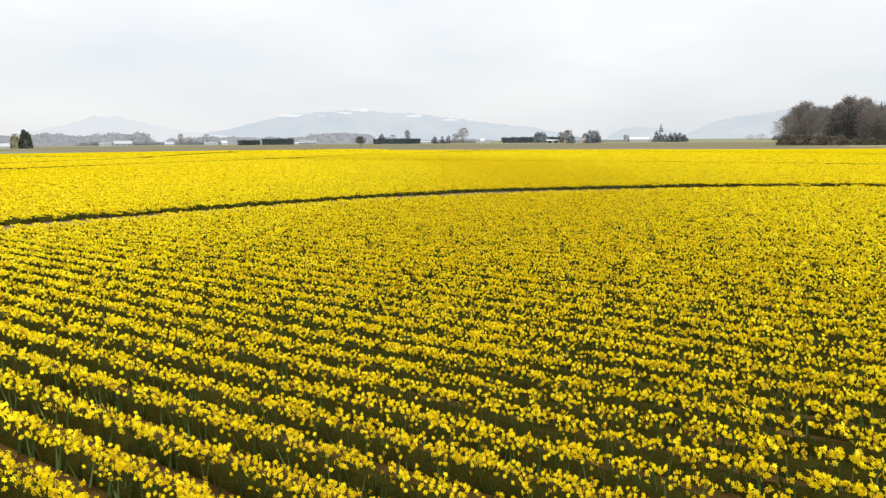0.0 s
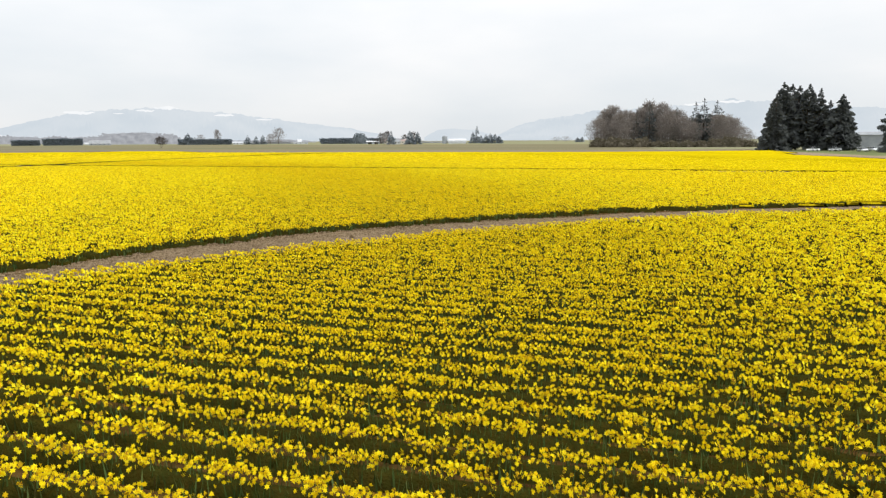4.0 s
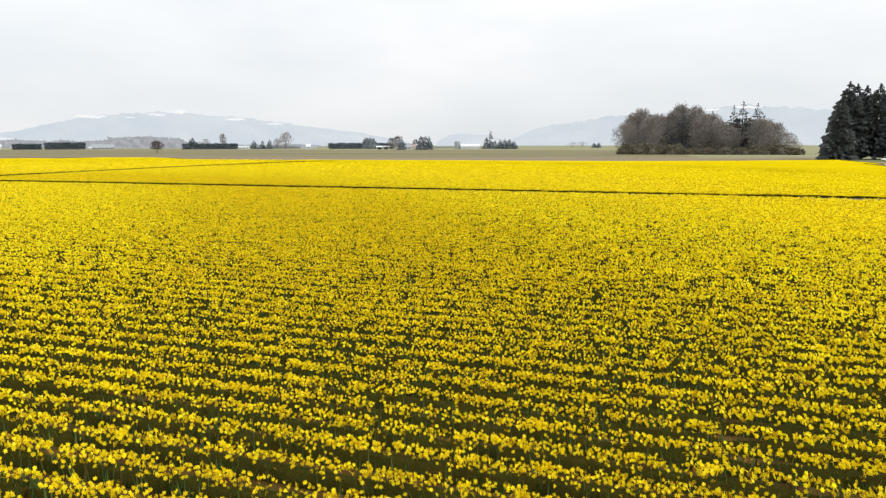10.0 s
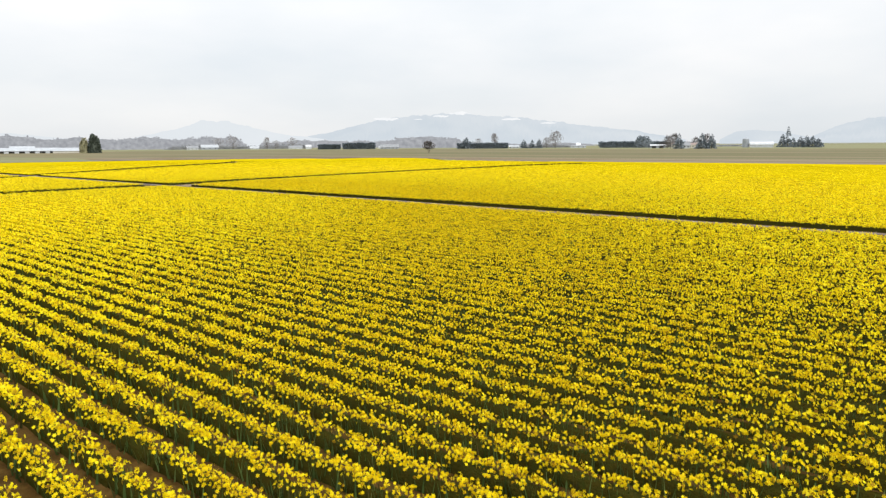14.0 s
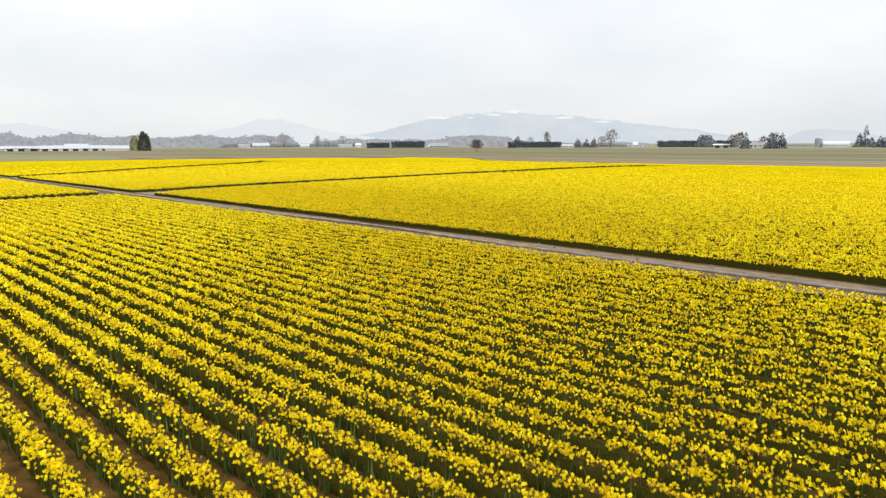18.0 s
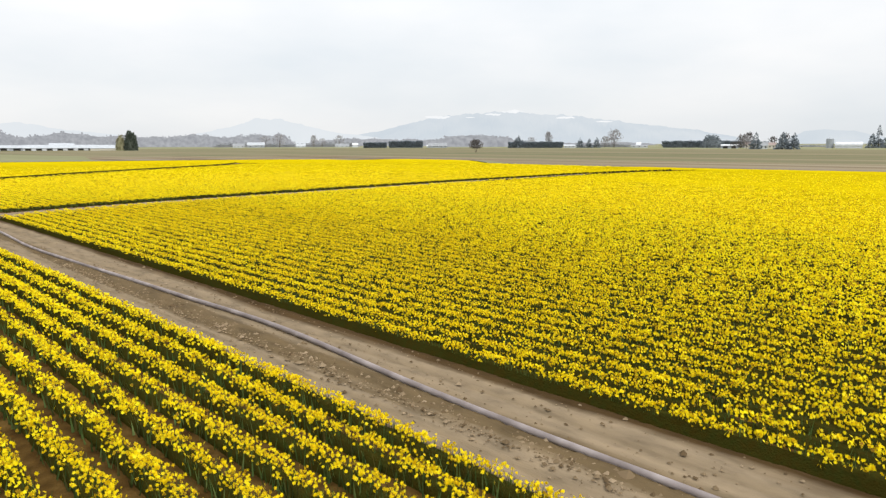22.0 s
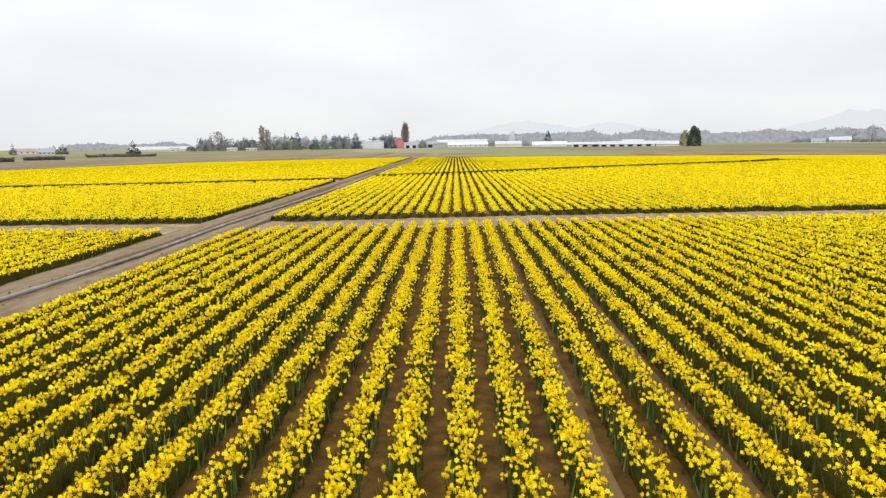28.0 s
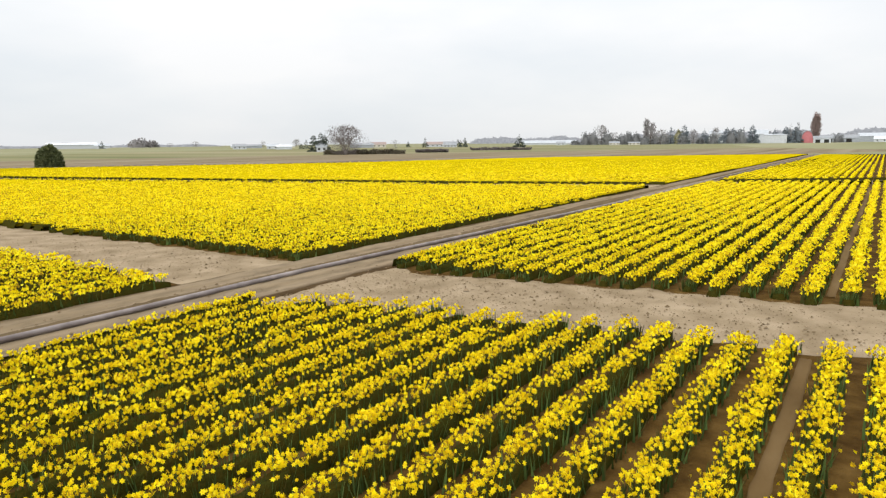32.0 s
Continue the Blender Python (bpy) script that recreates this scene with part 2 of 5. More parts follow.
def spans(y):
    """The stretches of one row, as (bed, x0, x1)."""
    e = at(EAST, y)
    if y > TRACK_N:
        w = at(WEST, min(y, 262))
        a2w, a2e, a1w, a1e = at(ALLEY2_W, y), at(ALLEY2_E, y), at(ALLEY1_W, y), at(ALLEY1_E, y)
        cuts = [("north_far", w, a2w), ("north_middle", a2e, a1w), ("north_near", a1e, e)]
        if y > 189:
            cuts = [("north_middle", w, a1w), ("north_near", a1e, e)]
            if y < 193:  # the turning place at the end of the second cross track
                cuts = [("north_far", w, -250 - (y - 189)), ("north_middle", -237 - (y - 189), a1w), ("north_near", a1e, e)]
        if y > 228:
            cuts = [("north_near", w, e)]
        if y > 234:
            xs = np.arange(-252, 44, 2.0)
            inside = xs[(np.interp(xs, NORTH_X, NORTH_Y) > y)]
            cuts = []
            if len(inside):
                breaks = np.where(np.diff(inside) > 2.5)[0]
                for seg in np.split(inside, breaks + 1):
                    if len(seg) > 2:
                        cuts.append(("north_near", seg[0], seg[-1]))
    else:
        w = at(WEST, y)
        cuts = [("south_far", w, at(ALLEY2S_W, y)), ("south_middle", at(ALLEY2S_E, y), SOUTH1_W)]
        if y < 52:
            cuts.append(("south_near", SOUTH1_E, at(CURVE_W, y)))
            cuts.append(("south_first", at(CURVE_E, y), e))
        else:
            cuts.append(("south_near", SOUTH1_E, e))
    return [(b, x0, x1) for b, x0, x1 in cuts if x1 - x0 > 2]


# the stretch of field that is seen close by
NEAR_LINE = np.array([(2.7, -21), (-2.5, -11), (-6.8, 0), (-12, 14), (-16, 26.5), (-23, 43), (-30.7, 55.6), (-40.4, 69.7), (-53, 84.7), (-70, 103.8), (-76, 107.4), (-82, 109), (-95, 112), (-103, 112), (-114, 109.5)], float)


def near_dist(x, y):
    """How close a place of the field is passed: places beside the line are only met at a slant."""
    p = np.stack([x, y], -1)[:, None, :]
    a, b = NEAR_LINE[None, :-1], NEAR_LINE[None, 1:]
    u = np.clip(((p - a) * (b - a)).sum(-1) / ((b - a) ** 2).sum(-1), 0, 1)
    d = np.sqrt((((a + (b - a) * u[..., None]) - p) ** 2).sum(-1))
    k = d.argmin(1)
    r = np.arange(len(k))
    past_end = (k == len(NEAR_LINE) - 2) & (u[r, k] >= 1)
    before = (k == 0) & (u[r, k] <= 0)
    near = 10.0 + np.maximum(0.0, d[r, k] - 3.0) * np.where(before, 3.0, np.where(past_end, 1.0, 1.35))
    turned_from = np.maximum(0.0, x - 12 - 0.3 * (y + 20)) + np.where(x > -150, np.maximum(0.0, -36 - y), 0.0)
    return near + 5.0 * turned_from


def heads(x, y, z, size, elev, full):
    """Daffodil heads: two crossed triangles for the six petals, and a small open cup."""
    n = len(x)
    az = rng.normal(0.45, 1.25, n)  # the heads turn towards the light
    el = np.radians(np.clip(rng.normal(elev, 21, n), -35, 85))
    nrm = np.stack([np.cos(az) * np.cos(el), np.sin(az) * np.cos(el), np.sin(el)], -1)
    u = np.stack([-np.sin(az), np.cos(az), np.zeros(n)], -1)
    v = np.cross(nrm, u)
    c = np.stack([x, y, z], -1)
    spin = rng.uniform(0, 2 * np.pi, n)
    r = size * rng.uniform(0.82, 1.15, n)

    def ring(k, rad, lift):
        a = spin + k
        return c + (u * np.cos(a)[:, None] + v * np.sin(a)[:, None]) * rad[:, None] + nrm * lift[:, None]

    t3 = 2 * np.pi / 3
    zero = np.zeros(n)
    back = -0.06 * r
    front = [np.stack([ring(0, r, zero), ring(t3, r, zero), ring(2 * t3, r, zero)], 1)]
    if full >= 1:
        front.append(np.stack([ring(t3 / 2, r, back), ring(t3 * 1.5, r, back), ring(t3 * 2.5, r, back)], 1))
    mat = [np.zeros(n, int)] * len(front)
    if full >= 2:
        lift = r * 0.55
        front.append(np.stack([ring(0.5 + k * t3, r * 0.55, lift) for k in range(3)], 1))
        mat.append(np.ones(n, int))
    return np.concatenate(front), np.concatenate(mat)


def blades(x, y, height, wide=1.0):
    n = len(x)
    az = rng.uniform(0, 2 * np.pi, n)
    w = rng.uniform(0.012, 0.021, n) * wide
    lean = rng.uniform(0.02, 0.15, n)
    h = height * rng.uniform(0.7, 1.15, n)
    side = np.stack([-np.sin(az) * w, np.cos(az) * w, np.zeros(n)], -1)
    foot = np.stack([x, y, np.full(n, 0.02)], -1)
    tip = foot + np.stack([np.cos(az) * lean, np.sin(az) * lean, h], -1)
    return np.stack([foot - side, foot + side, tip], 1)


def ridge(x0, x1, y, step, half, top, cap):
    """A row's body as a strip: leafy sides and a cap."""
    n = max(2, int((x1 - x0) / step) + 1)
    xs, sides = np.linspace(x0, x1, n), 0
    prof = [(-half, 0.0), (-half * 0.92, top * 0.55), (-half * 0.6, top), (half * 0.6, top), (half * 0.92, top * 0.55), (half, 0.0)]
    if cap == 0:
        prof = [(-half, 0.0), (-half * 0.7, top), (half * 0.7, top), (half, 0.0)]
    if cap == 2 and not 93 < y < 103:
        prof, sides = [(-half, 0.1), (-half * 0.8, top), (half * 0.8, top), (half, 0.1)], cap
    k = len(prof)
    vs = []
    tip = (np.arange(n) == 0) | (np.arange(n) == n - 1)
    for dy, z in prof:
        zz = np.where(tip, z * 0.6, z + rng.uniform(-1, 1, n) * z * (0.04 if cap == 2 else 0.14))
        vs.append(np.stack([xs, y + dy + rng.uniform(-0.04, 0.04, n), zz], -1))
    v = np.stack(vs, 1).reshape(-1, 3)
    i = np.arange(n - 1)[:, None] * k
    quads = np.concatenate([i + np.array([[j, j + 1, j + k + 1, j + k]]) for j in range(k - 1)])
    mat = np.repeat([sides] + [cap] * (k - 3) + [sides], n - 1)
    # leafy ends
    caps = np.array([[0, 1, k - 2, k - 1], [(n - 1) * k + k - 1, (n - 1) * k + k - 2, (n - 1) * k + 1, (n - 1) * k]])
    return v, np.concatenate([quads[:, ::-1], caps]), np.concatenate([mat, [0, 0]])


def joined(chunks):
    off, vs, fs, ms = 0, [], [], []
    for v, f, m in chunks:
        vs.append(v)
        fs.append(f + off)
        ms.append(m)
        off += len(v)
    return np.concatenate(vs), np.concatenate(fs), np.concatenate(ms)


BED_LABELS = {
    "north_far": "yellow daffodil bed beyond the second cross track",
    "north_middle": "yellow daffodil bed between two cross tracks",
    "north_near": "wide yellow daffodil bed beside the pipe track",
    "south_far": "distant yellow daffodil bed west of the crossing",
    "south_middle": "yellow daffodil bed behind the track crossing",
    "south_near": "large yellow daffodil bed south of the pipe track",
    "south_first": "yellow daffodil bed along the curved dirt track",
}


def row_places():
    """The y of every row; the gap is wider at the wheel lanes."""
    ys, y = [], 100.4
    while y < 286:
        ys.append(y)
        y += 0.922 if any(y < lane < y + ROW_NORTH for lane in WHEEL_LANES) else ROW_NORTH
    return ys + [95.6 - ROW_SOUTH * k for k in range(182)]


# closeness level: heads a metre, head size, tilt, head detail, blades a metre, width of a blade
LEVELS = ((106, 0.0402, 13, 2, 80, 1.2), (86, 0.0462, 13, 1, 38, 1.7), (70, 0.064, 16, 0, 14, 2.8), (44, 0.074, 24, 0, 0, 1.0), (5, 0.080, 30, 0, 0, 1.0))
# closeness level: length of a step, half width, height and top of the row's body
BODIES = ((0.6, 0.15, 0.25, 0), (0.9, 0.16, 0.28, 0), (1.4, 0.17, 0.31, 0), (2.4, 0.15, 0.38, 1), (5.0, 0.155, 0.415, 2), (9.0, 0.155, 0.44, 2))


def build_beds():
    bed_ob, far = {}, {}
    for y in row_places():
        for bed, x0, x1 in spans(y):
            if bed not in bed_ob:
                bed_ob[bed] = tagged(new("daffodil_bed"), BED_LABELS[bed], "flower bed")
                far[bed] = ([], [])
            loose = 1.1 if bed in ("south_first", "south_near") and 34 < y < 52 else 0.35
            x0, x1 = x0 + rng.uniform(-loose, loose), x1 + rng.uniform(-loose, loose)
            # cut into short pieces by closeness
            xs = np.arange(x0, x1, 1.0)
            d = near_dist(xs + 0.5, np.full(len(xs), y))
            close = d.min() < 27.0
            edge = d * (1 + 0.22 * rng.uniform(-1, 1, len(d)))
            level = np.select([edge < 14, edge < 23, edge < 43, edge < 76, edge < 130], [0, 1, 2, 3, 4], 5)
            body = np.select([d < 14, d < 23, edge < 43, edge < 76, edge < 130], [0, 1, 2, 3, 4], 5)
            blooms, mats, green, strips = [], [], [], []
            for lv, (per, size, elev, full, leaves, wide) in enumerate(LEVELS):
                seg = xs[level == lv]
                if not len(seg):
                    continue
                n = per * len(seg)
                # heads stand in small clumps, three or so from one bulb
                clump = np.repeat(np.arange((n + 2) // 3), 3)[:n]
                cx = rng.choice(seg, clump[-1] + 1) + rng.uniform(0, 1, clump[-1] + 1)
                coff, cz = rng.normal(0, 0.105 * (1.0, 1.0, 0.92, 0.82, 0.75)[lv], len(cx)), np.abs(rng.normal(0, 0.062, len(cx)))
                px = cx[clump] + rng.normal(0, 0.08, n)
                thin = smooth_noise(px, int(y * 100) % 997, 0.33) + 0.6 * smooth_noise(px + y * 7.3, 5, 2.4)
                keep = (thin > rng.uniform(-2.2, -0.3, n)) & (px < x1 - 0.12) & (px > x0 + 0.12)
                px, clump = px[keep], clump[keep]
                off = np.clip(coff[clump] + rng.normal(0, 0.08, len(px)), -0.32, 0.32) + 0.035 * smooth_noise(px, int(y * 50) % 991, 1.7)
                pz = 0.49 - cz[clump] - np.abs(rng.normal(0, 0.035, len(px))) + rng.normal(0, 0.022, len(px)) - 0.7 * off ** 2 + 0.02 * smooth_noise(px, int(y * 70) % 983, 0.8)
                t, m = heads(px, y + off, pz, size, elev, full)
                blooms.append(t)
                mats.append(m)
                if leaves:
                    m = int(len(seg) * leaves)
                    bx = np.clip(rng.choice(seg, m) + rng.uniform(0, 1, m), x0 + 0.1, x1 - 0.1)
                    green.append(blades(bx, y + np.clip(rng.normal(0, 0.13, m), -0.24, 0.24), 0.37, wide))
            # row bodies
            start = 0
            for k in range(1, len(xs) + 1):
                if k == len(xs) or body[k] != body[start]:
                    step, half, top, cap = BODIES[body[start]]
                    strips.append(ridge(xs[start], min(xs[k - 1] + 1.0, x1), y, step, half, top, cap))
                    start = k
            if 100 < y < 101:
                # the row beside the pipe track shows its leafy flank
                fx = np.linspace(x0, x1, 2 + int((x1 - x0) / 0.7))
                lo = np.stack([fx, np.full(len(fx), y - 0.36), np.full(len(fx), 0.01)], -1)
                hi = np.stack([fx, y - 0.31 + rng.uniform(-0.04, 0.04, len(fx)), rng.uniform(0.27, 0.37, len(fx))], -1)
                i = np.arange(len(fx) - 1)
                strips.append((np.concatenate([lo, hi]), np.stack([i, i + 1, i + 1 + len(fx), i + len(fx)], 1), np.zeros(len(i), int)))
            for k, x, out in ((0, x0, -0.25), (-1, x1, 0.25)):
                if body[k] >= 3:
                    v = np.array([(x + out, y - 0.43, 0.0), (x + out, y + 0.43, 0.0), (x + out * 0.3, y + 0.43, 0.33), (x + out * 0.3, y - 0.43, 0.33), (x - out * 2, y + 0.43, 0.30), (x - out * 2, y - 0.43, 0.30)])
                    strips.append((v, np.array([(0, 1, 2, 3), (3, 2, 4, 5)]), np.zeros(2, int)))
            if close:
                row = tagged(part("bloom_strip", tri_soup("bloom_strip", np.concatenate(blooms), [PETAL, CUP], np.concatenate(mats)), None, bed_ob[bed]), kind="stuff")
                v, f, m = joined(strips)
                part("leaf_body", mesh_np("leaf_body", v, f, [MOUND, BLOOM_MID, BLOOM_FAR], m, True), None, row, "leaf mass under the blooms, gap shade in its colour")
                if green:
                    tagged(part("leaf_cover", tri_soup("leaf_cover", np.concatenate(green), [LEAF]), None, row, "upright narrow green leaves"), kind="stuff")
            else:
                far[bed][0].extend(zip(blooms, mats))
                far[bed][1].extend(strips)
                far[bed][0].extend((g, np.full(len(g), 2)) for g in green)
    for bed, (bl, st) in far.items():
        if bl:
            tagged(part("bloom_cover", tri_soup("bloom_cover", np.concatenate([b for b, _ in bl]), [PETAL, CUP, LEAF], np.concatenate([m for _, m in bl])), None, bed_ob[bed]), kind="stuff")
        if st:
            v, f, m = joined(st)
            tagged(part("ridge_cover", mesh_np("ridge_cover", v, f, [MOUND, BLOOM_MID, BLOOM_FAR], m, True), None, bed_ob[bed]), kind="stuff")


# ---- ground ----
tagged(polygon_sheet("ground", [(-4700, -4700), (4700, -4700), (4700, 4700), (-4700, 4700)], 0.0, GRASS), "flat grassy farmland reaching to the hills", "ground", kind="structure")
outline = [(x, y) for y, x in zip(*WEST)] + [(x, y) for x, y in zip(NORTH_X[2:], NORTH_Y[2:])] + [(x, y) for y, x in reversed(list(zip(*EAST)))]
tagged(polygon_sheet("field_soil", outline, 0.006, SOIL), "brown tilled soil under the flower rows", "soil", kind="structure")


def lumps(x, y, seed):
    """Broken-earth relief, 0 to 1: lumps of a hand's to a foot's breadth, laid by two crossing passes."""
    a = smooth_noise(x * 0.8 + y * 0.6, seed, 0.42) * smooth_noise(-x * 0.6 + y * 0.8, seed + 1, 0.33)
    b = smooth_noise(x * 0.3 + y * 0.95 + 3.1 * a, seed + 2, 0.16) * smooth_noise(x * 0.95 - y * 0.3 + 2.3 * a, seed + 3, 0.19)
    return np.clip(0.5 + 0.7 * a + 0.9 * b, 0, 1)


def band(name, west, east, y0, y1, step, z, mat, relief, label, seed, cols=14):
    """A dirt track between two edges given as x at y, with uneven ground."""
    ys = np.arange(y0, y1 + step, step)
    a, b = np.interp(ys, *west), np.interp(ys, *east)
    a = a + 0.3 * smooth_noise(ys, seed + 70, 1.3) + 0.15 * smooth_noise(ys, seed + 80, 0.4)
    b = b + 0.3 * smooth_noise(ys, seed + 90, 1.3) + 0.15 * smooth_noise(ys, seed + 95, 0.4)
    u = np.linspace(0, 1, cols)
    X = a[:, None] * (1 - u) + b[:, None] * u
    Y = np.repeat(ys[:, None], cols, 1)
    rough = lumps(X.ravel(), Y.ravel(), seed).reshape(X.shape)
    Z = z + relief * (np.sin(u * np.pi) ** 0.5)[None] * (0.25 + 0.9 * rough + 0.12 * np.random.default_rng(seed).uniform(-1, 1, X.shape))
    v = np.stack([X, Y, Z], -1).reshape(-1, 3)
    i = (np.arange(len(ys) - 1)[:, None] * cols + np.arange(cols - 1)).ravel()[:, None]
    f = i + np.array([[0, 1, cols + 1, cols]])
    return tagged(new(name, mesh_np(name, v, f, [mat], None, True)), label, "dirt track", kind="structure")


band("track_north_cross", ALLEY1_W, ALLEY1_E, 100, 232, 0.3, 0.012, TRACK, 0.05, "pale dry dirt cross track between daffodil beds", 1, 24)
band("track_north_second", ALLEY2_W, ALLEY2_E, 100, 190, 1.0, 0.012, TRACK, 0.04, "narrow pale dirt track between daffodil beds", 2)
tagged(polygon_sheet("track_turning_place", [(-249, 186), (-244, 186), (-236, 188.6), (-240, 193.2), (-254, 193.2), (-250, 189)], 0.02, TRACK), "bare dirt turning place at the end of the track", "dirt track", kind="structure")
band("track_south_cross", ([-60, 96], [SOUTH1_W] * 2), ([-60, 96], [SOUTH1_E] * 2), -60, 96, 0.5, 0.012, TRACK, 0.04, "pale dirt cross track south of the pipe track", 3)
band("track_south_second", ALLEY2S_W, ALLEY2S_E, -50, 96, 1.0, 0.012, TRACK, 0.04, "narrow dirt track between the south beds", 4)
band("track_curved", CURVE_W, CURVE_E, -50, 50.5, 0.16, 0.012, CLODDY, 0.065, "curving cloddy dirt track across the field", 5, 34)


def rutted():
    """Track earth whose bands run along x: soil at the edges, pale wheel lanes, a brown cloddy crown."""
    m = material("rutted_silt", [(0.72, 0.72, 0.72), (1.0, 1.0, 1.0), (1.16, 1.15, 1.13)], scale=2.2, rough=0.97, bump=0.03, bump_scale=14.0, stretch=(0.4, 1, 1))
    n, l = m.node_tree.nodes, m.node_tree.links
    co, bsdf = n["Texture Coordinate"], n["Principled BSDF"]
    grain = n["Color Ramp"]
    sep, wob, mp = n.new("ShaderNodeSeparateXYZ"), n.new("ShaderNodeTexNoise"), n.new("ShaderNodeMapping")
    mp.inputs["Scale"].default_value = (0.07, 1.2, 1)
    wob.inputs["Scale"].default_value, wob.inputs["Detail"].default_value = 1.0, 6.0
    l.new(co.outputs["Object"], mp.inputs["Vector"])
    l.new(mp.outputs["Vector"], wob.inputs["Vector"])
    l.new(co.outputs["Object"], sep.inputs["Vector"])
    across, shift, add = n.new("ShaderNodeMapRange"), n.new("ShaderNodeMapRange"), n.new("ShaderNodeMath")
    across.inputs["From Min"].default_value, across.inputs["From Max"].default_value = TRACK_S - 0.15, TRACK_N + 0.15
    shift.inputs["From Min"].default_value, shift.inputs["From Max"].default_value = 0.25, 0.75
    shift.inputs["To Min"].default_value, shift.inputs["To Max"].default_value = -0.09, 0.09
    l.new(sep.outputs["Y"], across.inputs["Value"])
    l.new(wob.outputs["Fac"], shift.inputs["Value"])
    l.new(across.outputs["Result"], add.inputs[0])
    l.new(shift.outputs["Result"], add.inputs[1])
    band_ramp = n.new("ShaderNodeValToRGB")
    soil, pale, crown, lane = (0.055, 0.033, 0.013), (0.195, 0.148, 0.095), (0.100, 0.070, 0.036), (0.158, 0.118, 0.072)
    stops = ((0.0, soil), (0.06, lane), (0.10, pale), (0.20, lane), (0.27, pale), (0.32, crown), (0.48, crown), (0.53, lane), (0.60, pale), (0.68, lane), (0.81, pale), (0.92, soil), (1.0, soil))
    for i, (p, c) in enumerate(stops):
        e = band_ramp.color_ramp.elements[i] if i < 2 else band_ramp.color_ramp.elements.new(p)
        e.position, e.color = p, (*c, 1)
    mul = n.new("ShaderNodeMix")
    mul.data_type, mul.blend_type = "RGBA", "MULTIPLY"
    mul.inputs[0].default_value = 1.0
    l.new(add.outputs["Value"], band_ramp.inputs["Fac"])
    l.new(band_ramp.outputs["Color"], mul.inputs[6])
    l.new(grain.outputs["Color"], mul.inputs[7])
    l.new(mul.outputs[2], bsdf.inputs["Base Color"])
    return m


RUTTED = rutted()


def wheel_lane(y, seed):
    """A strip of pressed pale earth between two rows, dished by the sprayer's wheels."""
    xs = np.concatenate([np.arange(-181, -128, 0.8), np.arange(-121.4, -60, 0.4)])
    u = np.array([-0.13, -0.10, -0.04, 0.04, 0.10, 0.13])
    z = np.array([0.012, 0.034, 0.022, 0.020, 0.034, 0.012])
    X = np.repeat(xs[:, None], 6, 1)
    Y = y + u + 0.03 * smooth_noise(xs, seed, 2.0)[:, None] + 0.02 * smooth_noise(xs * 3, seed + 1, 1.0)[:, None] * np.sign(u)
    Z = z + np.random.default_rng(seed).uniform(-0.003, 0.003, X.shape)
    v = np.stack([X, Y, Z], -1).reshape(-1, 3)
    i = np.arange(len(xs) - 1)
    i = i[np.diff(xs) < 2]
    i = (i[:, None] * 6 + np.arange(5)).ravel()[:, None]
    tagged(new("wheel_lane", mesh_np("wheel_lane", v, i + np.array([[0, 6, 7, 1]]), [LANE], None, True)), "pressed pale wheel lane between two flower rows", "wheel lane", kind="structure")


for lane_y, lane_seed in zip(WHEEL_LANES, (61, 64)):
    wheel_lane(lane_y, lane_seed)


def pipe_track():
    xs = np.concatenate([np.arange(-335, -145, 1.5), np.arange(-145, -105, 0.35), np.arange(-105, -40, 0.16), np.arange(-40, -25, 0.35), np.arange(-25, 60, 1.5)])
    ys = np.linspace(TRACK_S - 0.15, TRACK_N + 0.1, 44)
    X, Y = np.meshgrid(xs, ys, indexing="ij")
    rut = -0.05 * np.exp(-((Y - 96.9) / 0.25) ** 2) - 0.05 * np.exp(-((Y - 99.0) / 0.25) ** 2) + 0.05 * np.exp(-((Y - 97.8) / 0.35) ** 2)
    Z = 0.05 + 0.7 * rut + np.random.default_rng(9).normal(0, 0.008, X.shape) + 0.015 * smooth_noise(X.ravel() + Y.ravel() * 3, 3, 1.1).reshape(X.shape)
    # a broken crown of lumps where no wheel runs
    r = np.random.default_rng(12)
    Z = Z + np.exp(-((Y - 97.55) / 0.38) ** 4) * (np.abs(r.normal(0, 0.022, X.shape)) + 0.03 * np.maximum(0, smooth_noise(X.ravel() * 2.1 + Y.ravel() * 37, 8, 1.0).reshape(X.shape)))
    Z = np.maximum(Z, 0.018)
    Z[:, 0] = Z[:, -1] = 0.0
    v = np.stack([X, Y, Z], -1).reshape(-1, 3)
    c = len(ys)
    i = (np.arange(len(xs) - 1)[:, None] * c + np.arange(c - 1)).ravel()[:, None]
    f = i + np.array([[0, c, c + 1, 1]])
    tagged(new("track_pipe", mesh_np("track_pipe", v, f, [RUTTED], None, True)), "dry rutted farm track between daffodil beds", "dirt track", kind="structure")


pipe_track()


